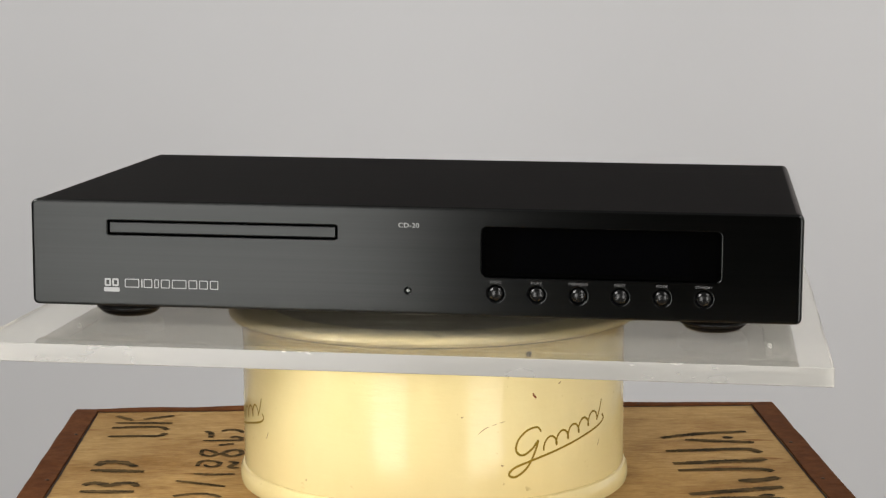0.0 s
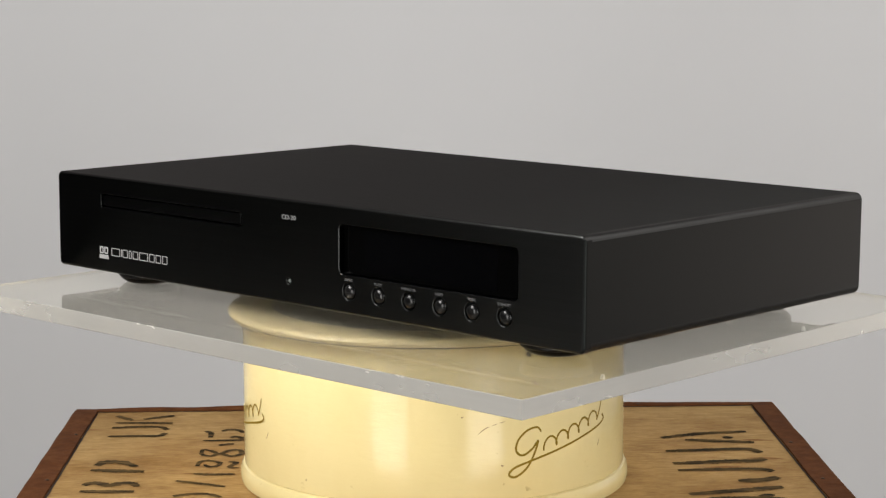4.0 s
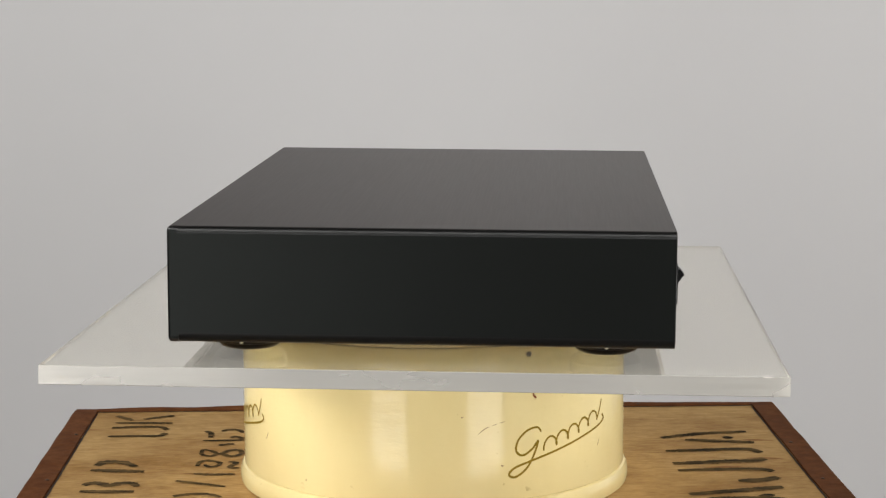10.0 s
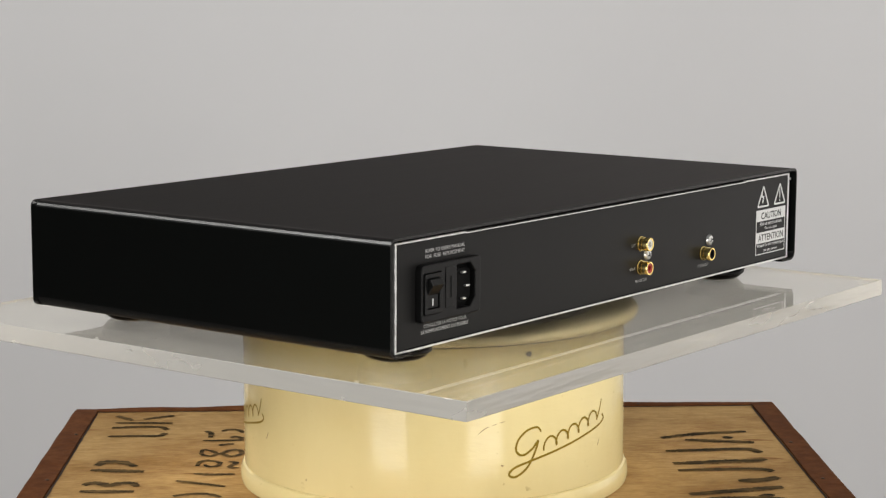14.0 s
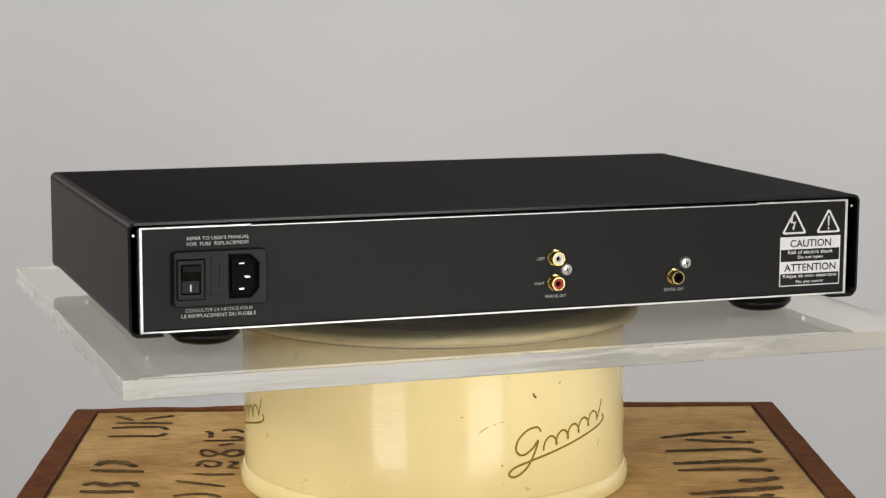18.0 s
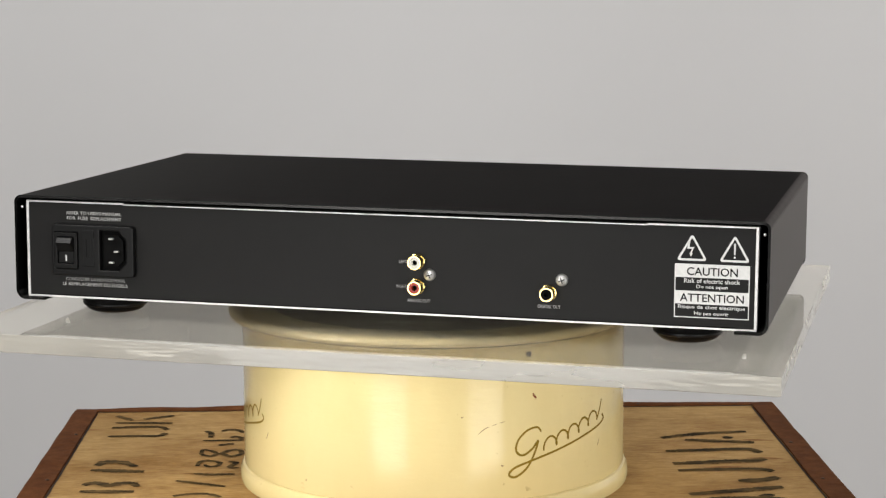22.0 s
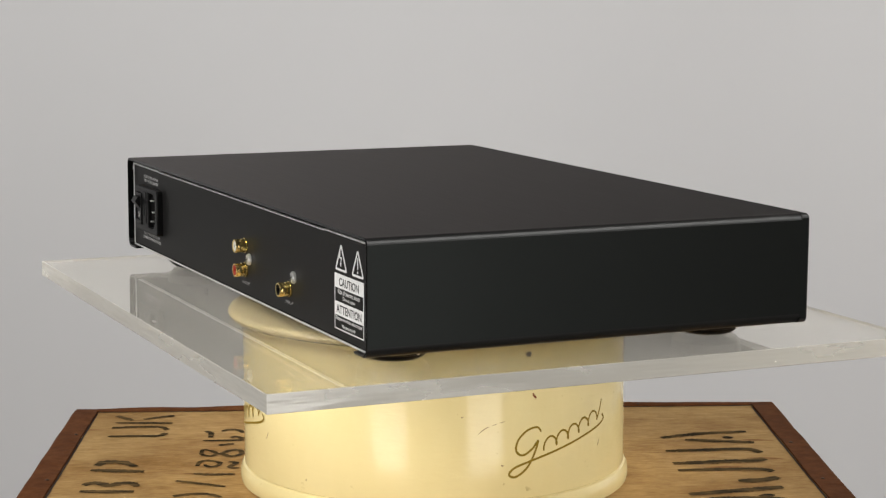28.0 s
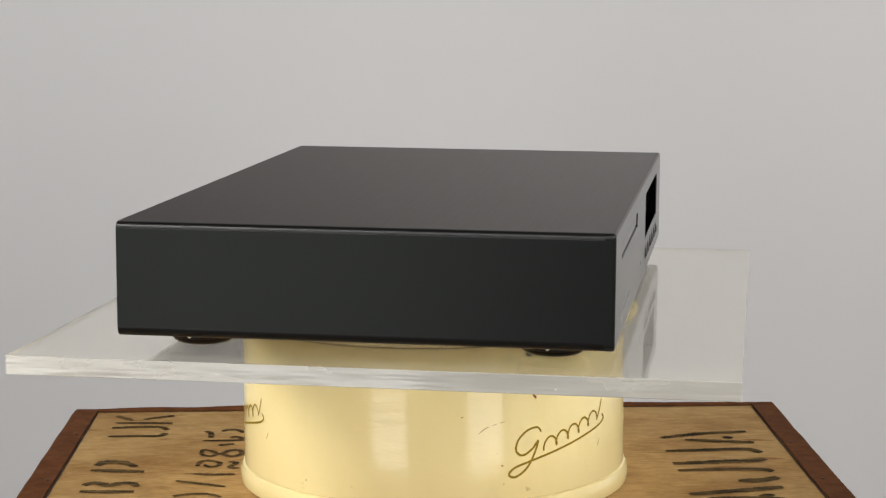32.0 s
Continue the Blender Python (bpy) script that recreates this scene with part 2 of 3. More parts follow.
def shifted(loop, d):
    """The loop moved by d to its left side, corner by corner."""
    out, n = [], len(loop)
    for i in range(n):
        a, b, c = Vector(loop[i - 1]), Vector(loop[i]), Vector(loop[(i + 1) % n])
        u, v = (b - a).normalized(), (c - b).normalized()
        m = Vector((-u.y - v.y, u.x + v.x))
        m = m / max(0.3, 1 + u.dot(v))
        out.append(tuple(b + m * d))
    return out


def area(loop):
    return sum(loop[i - 1][0] * p[1] - p[0] * loop[i - 1][1] for i, p in enumerate(loop)) / 2


def bm_plate(outer, holes, y0, y1, edge=0.0, rim=0.0):
    """A plate in the x-z plane between y0 (front) and y1, with openings; edge rounds all the borders of its front."""
    from mathutils.geometry import tessellate_polygon
    bm = bmesh.new()
    loops = [outer if area(outer) > 0 else outer[::-1]] + [h if area(h) < 0 else h[::-1] for h in holes]
    way = 1 if y1 > y0 else -1
    steps = 4 if edge > 0 else 0
    rings = []
    for lp in loops:
        rows = []
        e = rim if rim and lp is loops[0] else edge
        for k in range(steps + 1):
            a = math.pi / 2 * k / max(1, steps)
            inset, depth = (e * (1 - math.sin(a)), e * (1 - math.cos(a))) if steps else (0.0, 0.0)
            rows.append([bm.verts.new((x, y0 + way * depth, z)) for x, z in shifted(lp, inset)])
        rows.append([bm.verts.new((x, y1, z)) for x, z in lp])
        rings.append(rows)
    front = [v for rows in rings for v in rows[0]]
    back = [v for rows in rings for v in rows[-1]]
    tris = tessellate_polygon([[Vector((v.co.x, v.co.z, 0)) for v in rows[0]] for rows in rings])
    for t in tris:
        bm.faces.new([front[i] for i in t])
        bm.faces.new([back[i] for i in reversed(t)])
    for rows in rings:
        n = len(rows[0])
        for a, b in zip(rows, rows[1:]):
            for i in range(n):
                j = (i + 1) % n
                bm.faces.new((a[i], a[j], b[j], b[i]))
    bmesh.ops.recalc_face_normals(bm, faces=bm.faces)
    return bm


def bm_ribbon(points, width, place, taper=0.0, lift=0.0, rough=0.0):
    """A painted stroke along (u, v) points; place(u, v, lift) gives the spot on the surface."""
    bm = bmesh.new()
    pts = [Vector((u, v)) for u, v in points]
    prev = None
    n = len(pts)
    for i, pt in enumerate(pts):
        d = pts[min(i + 1, n - 1)] - pts[max(i - 1, 0)]
        d = d.normalized() if d.length > 0 else Vector((1, 0))
        side = Vector((-d.y, d.x))
        w = width * 0.5
        if rough:
            w *= 1 + rough * noise.noise(Vector((pt.x * 900, pt.y * 900, width * 500)))
        if taper:
            w *= 1 - taper * abs(2 * i / (n - 1) - 1) ** 3
        row = [bm.verts.new(place(*(pt + side * w), lift)), bm.verts.new(place(*(pt - side * w), lift))]
        if prev:
            bm.faces.new((prev[0], prev[1], row[1], row[0]))
        prev = row
    return bm


def smooth_line(pts, n=8):
    """Catmull-Rom points through pts."""
    out = []
    for i in range(len(pts) - 1):
        p0, p1, p2, p3 = (Vector(pts[max(0, min(len(pts) - 1, k))]) for k in (i - 1, i, i + 1, i + 2))
        for s in range(n):
            t = s / n
            out.append(tuple(0.5 * (2 * p1 + (p2 - p0) * t + (2 * p0 - 5 * p1 + 4 * p2 - p3) * t * t + (3 * p1 - p0 - 3 * p2 + p3) * t ** 3)))
    out.append(tuple(pts[-1]))
    return out


def lettering(name, words, x, z, width, height, y, mat, parent, rear=False, bold=0.0):
    """Words printed on an upright face at depth y, centred at (x, z); on the rear they read from behind."""
    cu = bpy.data.curves.new(name, "FONT")
    cu.body, cu.size, cu.align_x, cu.resolution_u, cu.offset = words, 1.0, "CENTER", 3, bold
    tmp = bpy.data.objects.new(name, cu)
    scene.collection.objects.link(tmp)
    bpy.context.view_layer.update()
    me = bpy.data.meshes.new_from_object(tmp.evaluated_get(bpy.context.evaluated_depsgraph_get()))
    bpy.data.objects.remove(tmp)
    bpy.data.curves.remove(cu)
    xs = [v.co.x for v in me.vertices]
    ys = [v.co.y for v in me.vertices]
    sx, sy = width / (max(xs) - min(xs)), height / (max(ys) - min(ys))
    mx, my = (max(xs) + min(xs)) / 2, (max(ys) + min(ys)) / 2
    for v in me.vertices:
        u, w = (v.co.x - mx) * sx, (v.co.y - my) * sy
        v.co = (x - u, y, z + w) if rear else (x + u, y, z + w)
    me.name = name
    me.materials.clear()
    me.materials.append(mat)
    ob = new(name, me)
    ob.parent = parent
    return ob


# ---- setting ----
def setting(name, bm, mat, label, category):
    return tagged(part(name, bm, mat), label, category, kind="structure")


setting("floor", bm_box(-2.6, 1.82, -2.9, 1.6, -0.1, 0.0), M_FLOOR, "worn grey-brown wooden floor boards", "floor")
setting("wall_north", bm_box(-2.6, 1.82, 1.3, 1.42, 0.0, 2.7), M_WALL, "plain pale grey painted studio wall", "wall")
setting("wall_south", bm_box(-2.6, 1.82, -2.92, -2.8, 0.0, 2.7), M_DARK, "plain dark grey painted studio wall", "wall")
setting("wall_west", bm_box(-2.6, -2.48, -2.8, 1.3, 0.0, 2.7), M_DARK, "plain dark grey painted studio wall", "wall")
# unseen; put close and pale to throw light on the player's right side
setting("wall_east", bm_box(1.70, 1.82, -2.8, 1.3, 0.0, 2.7), M_SIDE, "plain pale grey painted studio wall", "wall")
setting("ceiling", bm_box(-2.6, 1.82, -2.92, 1.42, 2.7, 2.8), M_DARK, "plain dark grey painted ceiling", "ceiling")


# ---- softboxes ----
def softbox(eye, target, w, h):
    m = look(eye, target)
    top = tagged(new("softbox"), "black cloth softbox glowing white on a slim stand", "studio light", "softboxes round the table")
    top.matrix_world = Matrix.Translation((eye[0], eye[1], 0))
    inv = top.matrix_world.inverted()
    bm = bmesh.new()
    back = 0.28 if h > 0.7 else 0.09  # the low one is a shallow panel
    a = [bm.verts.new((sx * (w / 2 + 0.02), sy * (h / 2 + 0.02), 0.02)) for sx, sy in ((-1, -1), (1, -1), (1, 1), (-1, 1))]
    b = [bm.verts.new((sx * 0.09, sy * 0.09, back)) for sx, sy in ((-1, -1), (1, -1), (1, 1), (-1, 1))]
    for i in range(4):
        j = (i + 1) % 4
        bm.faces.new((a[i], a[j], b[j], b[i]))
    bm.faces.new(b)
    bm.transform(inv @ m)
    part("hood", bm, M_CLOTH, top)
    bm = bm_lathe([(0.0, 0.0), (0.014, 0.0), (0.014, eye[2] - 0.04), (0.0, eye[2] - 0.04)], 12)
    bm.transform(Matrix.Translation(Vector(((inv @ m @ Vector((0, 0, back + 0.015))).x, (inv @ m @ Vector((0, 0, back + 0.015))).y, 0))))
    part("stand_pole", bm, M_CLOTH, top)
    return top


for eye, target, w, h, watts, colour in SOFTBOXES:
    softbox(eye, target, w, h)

# ---- tea chest ----
CHEST_Z = Z0 - 0.124
CX0, CX1, CY0, CY1 = -0.2530, 0.2483, -0.225, 0.186


def build_chest():
    chest = tagged(new("tea_chest"), "old plywood tea chest with rusty metal edging and black stencilled marks", "crate")
    chest.matrix_world = Matrix.Translation((0, 0, CHEST_Z)) @ pose(0, 0, 0, 0, -0.5, 1.6) @ Matrix.Translation((0, 0, -CHEST_Z))
    top = bm_box(CX0 + 0.004, CX1 - 0.004, CY0 + 0.004, CY1 - 0.004, CHEST_Z - 0.006, CHEST_Z, 0.0)
    part("top_panel", top, M_PLY, chest)
    part("side_panel", bm_box(CX0 + 0.002, CX0 + 0.008, CY0 + 0.004, CY1 - 0.004, 0.0, CHEST_Z - 0.006), M_PLY, chest)
    part("side_panel", bm_box(CX1 - 0.008, CX1 - 0.002, CY0 + 0.004, CY1 - 0.004, 0.0, CHEST_Z - 0.006), M_PLY, chest)
    part("side_panel", bm_box(CX0 + 0.008, CX1 - 0.008, CY0 + 0.004, CY0 + 0.010, 0.0, CHEST_Z - 0.006), M_PLY, chest)
    part("side_panel", bm_box(CX0 + 0.008, CX1 - 0.008, CY1 - 0.010, CY1 - 0.004, 0.0, CHEST_Z - 0.006), M_PLY, chest)
    part("bottom_panel", bm_box(CX0 + 0.008, CX1 - 0.008, CY0 + 0.010, CY1 - 0.010, 0.0, 0.006), M_PLY, chest)

    def strip(name, a, b, inward, width, seed, crown=0.0, n=60):
        """Folded metal edging along a-b: a lip on top and one down the side, dented by hand."""
        bm = bmesh.new()
        a, b, inward = Vector(a), Vector(b), Vector(inward)
        prev = None
        for i in range(n + 1):
            t = i / n
            c = a.lerp(b, t)
            w1 = noise.noise(Vector((t * 9, seed, 0.3))) * 0.0007
            w2 = noise.noise(Vector((t * 14, seed, 5.3))) * 0.0005
            up = 0.0014 + abs(noise.noise(Vector((t * 7, seed, 9.1)))) * 0.0012 + crown * math.sin(math.pi * t) ** 2
            prof = [c + inward * (width + w1) + Vector((0, 0, 0.0003)),
                    c + inward * (width + w1 - 0.0003) + Vector((0, 0, 0.0012)),
                    c + inward * width * 0.5 + Vector((0, 0, up)),
                    c + inward * (0.0015 + w2) + Vector((0, 0, up)),
                    c - inward * 0.0004 + inward * w2 + Vector((0, 0, up - 0.0018)),
                    c + inward * w2 + Vector((0, 0, -0.02)),
                    c + inward * (w2 + 0.0008) + Vector((0, 0, -0.02))]
            row = [bm.verts.new(q) for q in prof]
            if prev:
                for k in range(len(row) - 1):
                    bm.faces.new((prev[k], prev[k + 1], row[k + 1], row[k]))
            prev = row
        bmesh.ops.recalc_face_normals(bm, faces=bm.faces)
        return part(name, bm, M_RUST, chest, smooth=True)

    z = CHEST_Z
    strip("edge_strip", (CX0, CY0, z), (CX0, CY1 - 0.001, z), (1, 0, 0), 0.0168, 1.0)
    strip("edge_strip", (CX1, CY1 - 0.001, z), (CX1, CY0, z), (-1, 0, 0), 0.0168, 2.0)
    strip("edge_strip", (CX0 + 0.016, CY1, z), (CX1 - 0.014, CY1, z), (0, -1, 0), 0.0060, 3.0, 0.0032)
    strip("edge_strip", (CX1 - 0.014, CY0, z), (CX0 + 0.016, CY0, z), (0, 1, 0), 0.0150, 4.0)
    # dark ribbons paint the shadow line at the inner edge of the strips
    for pts, wd in (([(CX0 + 0.0172, CY0 + 0.016), (CX0 + 0.0175, 0.0), (CX0 + 0.0171, CY1 - 0.011)], 0.0015), ([(CX1 - 0.0173, CY0 + 0.016), (CX1 - 0.0176, 0.0), (CX1 - 0.0172, CY1 - 0.011)], 0.0013),
                    ([(CX0 + 0.016, CY1 - 0.0063), (0.0, CY1 - 0.0066), (CX1 - 0.016, CY1 - 0.0063)], 0.0022)):
        part("edge_shadow", bm_ribbon(smooth_line(pts, 40), wd, lambda u, v, k: (u, v, CHEST_Z + k), 0.0, 0.00025, 0.5), M_SEAM, chest, "painted shadow line in the gap along the strip")
    for sx, cy0, cy1, z0 in ((CX0, CY0, CY0, 0), (CX1, CY0, CY0, 0), (CX0, CY1, CY1, 0), (CX1, CY1, CY1, 0)):
        part("corner_strip", bm_box(sx - 0.001 if sx < 0 else sx - 0.012, sx + 0.012 if sx < 0 else sx + 0.001,
                                    cy0 - 0.001 if cy0 < 0 else cy0 - 0.012, cy0 + 0.012 if cy0 < 0 else cy0 + 0.001, 0.0, CHEST_Z - 0.021, 0.0006), M_RUST, chest)
    for x, y in ((CX0 + 0.0125, 0.107), (CX0 + 0.0125, -0.012), (CX1 - 0.012, 0.063), (CX1 - 0.011, -0.03),
                 (0.15, CY1 - 0.004), (-0.12, CY1 - 0.004), (CX0 + 0.012, -0.12), (CX1 - 0.012, -0.13)):
        bm = bm_lathe([(0.0012, 0.0), (0.0012, 0.0003), (0.0008, 0.0006), (0.0, 0.0007)], 12)
        part("nail_head", bm, M_NAIL, chest, smooth=True, at=Matrix.Translation((x, y, CHEST_Z + 0.0015)))

    def ink(strokes, width=0.0065, name="stencil_mark"):
        bm = bmesh.new()
        for s in strokes:
            w = s[0] if isinstance(s[0], float) else width
            pts = s[1:] if isinstance(s[0], float) else s
            one = bm_ribbon(smooth_line([(x / 1000, y / 1000) for x, y in pts], 24), w, lambda u, v, k: (u, v, CHEST_Z + k), taper=0.35, lift=0.0004, rough=0.45)
            me = bpy.data.meshes.new("tmp")
            one.to_mesh(me)
            one.free()
            bm.from_mesh(me)
            bpy.data.meshes.remove(me)
        ob = part(name, bm, M_INK, chest)
        ob.matrix_basis = pose(0, 0, 0, 0, 0, -1.6)
        return ob

    # brushed letters, their tops towards the west edge
    ink([[(-223, 125), (-207, 127), (-191, 127), (-184, 118)], [(-222, 100), (-203, 101), (-188, 101), (-184, 109)]], 0.0050)  # U
    ink([[(-223, 140), (-203, 139), (-183, 138)], [(-205, 150), (-195, 156), (-185, 161)], [(-225, 161), (-219, 154), (-212, 147)]], 0.0046)  # K
    ink([[(-216, 21), (-213, 29), (-206, 31), (-198, 27), (-191, 18)], [(-218, 10), (-201, 8), (-184, 6)]], 0.0070)  # D
    ink([[(-216, -27), (-212, -21), (-206, -23), (-200, -28), (-194, -22), (-187, -23), (-183, -30)], [(-216, -41), (-199, -42), (-183, -42)]], 0.0066)  # B
    ink([[(-161, -17), (-145, -24), (-129, -31)]], 0.0042)  # slash
    ink([[(-158, -53), (-151, -49), (-139, -48), (-129, -55)]], 0.0046)  # arc
    ink([[(-152, 0), (-139, -2), (-126, -1)]], 0.0042)  # 1
    ink([[(-148, 23), (-144, 17), (-139, 20), (-139, 28), (-146, 33), (-151, 30), (-152, 19)], [(-133, 30), (-128, 27), (-131, 16), (-125, 14)]], 0.0038)  # 2
    ink([[(-153, 52), (-153, 61), (-147, 58), (-141, 50), (-136, 59), (-129, 60), (-127, 50), (-133, 44), (-141, 51), (-146, 45), (-151, 47), (-154, 54)]], 0.0038)  # 6
    ink([[(-156, 87), (-142, 87), (-129, 88)], [(-157, 114), (-153, 107), (-152, 95)], [(-144, 73), (-140, 76), (-134, 77)]], 0.0040)  # 4
    ink([[(-146, 113), (-142, 118), (-135, 116), (-131, 108)], [(-138, 94), (-135, 98), (-130, 92)]], 0.0042)  # 5
    ink([[(151, 89), (181, 101), (210, 106)], [(166, 83), (190, 79), (211, 75)], [(192, 88), (195, 89), (198, 87)]], 0.0068)  # A
    ink([[(150, 53), (176, 55), (203, 57), (211, 47)]], 0.0068)
    ink([[(151, 20), (182, 24), (203, 27), (211, 32)]], 0.0088)
    ink([[(152, 3), (179, 5), (204, 5), (211, -1)]], 0.0066)
    ink([[(186, -23), (200, -22), (212, -15)]], 0.0084)
    ink([[(152, -54), (182, -46), (211, -38)]], 0.0078)
    ink([[(163, -63), (187, -62), (209, -65)], [(194, -60), (199, -57), (202, -59)]], 0.0060)
    return chest


build_chest()

# ---- cream tin ----
R_TIN = 0.1178


def build_tin():
    tin = tagged(new("round_tin"), "round cream enamelled tin with gold script marks on the chest", "tin")
    tin.matrix_world = Matrix.Translation((-0.0012, 0, CHEST_Z)) @ pose(0, 0, 0, 0, -0.5, 0)
    h = 0.1022
    part("tin_wall", bm_lathe([(R_TIN - 0.0008, 0.012), (R_TIN, 0.0125), (R_TIN, 0.0140), (R_TIN, 0.05), (R_TIN, h - 0.0160), (R_TIN + 0.0002, h - 0.0140), (R_TIN + 0.0010, h - 0.0118),
                               (R_TIN + 0.0026, h - 0.0098), (R_TIN + 0.0046, h - 0.0083), (R_TIN + 0.0062, h - 0.0074), (R_TIN + 0.0066, h - 0.0070), (R_TIN + 0.0060, h - 0.0066)], 128), M_TIN, tin, smooth=True)
    part("base_bead", bm_lathe([(0.0, 0.0), (R_TIN + 0.0005, 0.0), (R_TIN + 0.0022, 0.0012), (R_TIN + 0.0028, 0.0045), (R_TIN + 0.0024, 0.0085),
                                (R_TIN + 0.0010, 0.0115), (R_TIN - 0.0008, 0.0122)], 128), M_TIN, tin, smooth=True)
    lid = part("lid", bm_lathe([(R_TIN + 0.0058, h - 0.0061), (R_TIN + 0.0074, h - 0.0060), (R_TIN + 0.0083, h - 0.0051), (R_TIN + 0.0086, h - 0.0039), (R_TIN + 0.0081, h - 0.0026),
                                (R_TIN + 0.0068, h - 0.0015), (R_TIN + 0.0048, h - 0.0009), (R_TIN + 0.0030, h - 0.0008), (R_TIN + 0.0016, h - 0.0014)], 128), M_RIM, tin,
               "worn cream rolled rim", smooth=True)
    part("lid_band", bm_lathe([(R_TIN + 0.0016, h - 0.0014), (R_TIN + 0.0008, h - 0.0010), (R_TIN - 0.0060, h - 0.0009), (R_TIN - 0.0170, h - 0.0009), (R_TIN - 0.0176, h - 0.0014)], 96), M_RIM, lid)
    part("lid_seam", bm_lathe([(R_TIN + 0.0050, h - 0.0068), (R_TIN + 0.0066, h - 0.0067), (R_TIN + 0.0067, h - 0.0063), (R_TIN + 0.0050, h - 0.0062)], 128), M_SEAM, lid, "thin dark line below the rim")
    part("top_disc", bm_lathe([(R_TIN - 0.0176, h - 0.0013), (R_TIN - 0.03, h - 0.0011), (0.0, h - 0.0011)], 96), M_DISC, lid, "worn grey steel disc")
    part("bearing", bm_lathe([(0.05, h - 0.0011), (0.05, h - 0.0001), (0.0, h - 0.0001)], 48), M_DISC, lid)

    def wrap(u, v, k):
        a = radians(u)
        return ((R_TIN + k) * math.sin(a), -(R_TIN + k) * math.cos(a), v)

    def mark(shift):
        """A flowing scribble with an underline swash, in degrees round the tin and metres up it."""
        k = 0.1178 * math.pi / 180

        def flow(pts, width, taper):
            line = [(u * k, v / 1000) for u, v in smooth_line(pts, 10)]
            return bm_ribbon(line, width, lambda u, v, l: wrap(u / k + shift, v, l), taper, 0.00025)
        b = 124.0
        part("script_swirl", flow([(31.6, b - 73.5), (30.2, b - 70.6), (27.0, b - 71.8), (24.2, b - 77.0), (23.6, b - 83.0), (25.6, b - 86.0), (28.6, b - 83.0), (30.6, b - 78.6),
                                   (29.2, b - 86.5), (26.8, b - 94.0), (23.4, b - 98.2), (21.4, b - 96.6), (23.0, b - 93.0), (28.0, b - 90.0), (38.0, b - 85.6), (48.0, b - 81.2),
                                   (55.6, b - 77.6), (58.4, b - 74.4), (57.4, b - 71.6)], 0.00135, 0.20), M_SCRIPT, tin)
        wave = []
        for i in range(49):
            t = i / 48
            ph = t * 5 * 2 * math.pi
            wave.append((32.6 + 22.0 * t - 0.95 * math.sin(ph), b - 81.6 + 11.2 * t - 3.3 * math.cos(ph)))
        wave += [(56.0, b - 69.0), (57.1, b - 62.6)]
        part("script_wave", flow(wave, 0.00125, 0.15), M_SCRIPT, tin)

    mark(0.0)
    mark(-117.0)
    part("rivet", bm_lathe([(0.0019, 0.0), (0.0017, 0.0005), (0.0, 0.0007)], 16), M_STEELDOT, tin, "dull dark rivet", smooth=True,
         at=Matrix.Translation(wrap(27.3, 0.0889, 0.0006)) @ pose(0, 0, 0, 90, 0, 27.1))
    for pts, w, mat in (([(12.5, 52.5), (14.0, 55.0), (15.5, 56.5)], 0.0005, M_SCAR), ([(16.4, 57.0), (18.0, 57.9)], 0.0003, M_SCAR), ([(18.6, 58.2), (20.2, 58.8)], 0.0003, M_SCAR),
                        ([(28.8, 73.6), (29.4, 71.6), (30.0, 70.4)], 0.0013, M_CHIPRED), ([(37.6, 76.8), (38.6, 78.0)], 0.0008, M_SCAR),
                        ([(-57.2, 38.0), (-55.8, 42.5)], 0.0007, M_SCAR), ([(-39.0, 20.0), (-38.6, 20.6)], 0.001, M_SCAR), ([(56.0, 38.0), (55.0, 34.0)], 0.0006, M_SCAR),
                        ([(7.5, 62.5), (8.3, 62.8)], 0.0006, M_SCAR), ([(19.0, 33.5), (19.8, 32.9)], 0.0009, M_SCAR)):
        k = 0.1178 * math.pi / 180
        part("scratch", bm_ribbon([(u * k, v / 1000) for u, v in smooth_line(pts, 4)], w, lambda u, v, l: wrap(u / k, v, l), 0.7, 0.0002), mat, tin)
    return tin


build_tin()


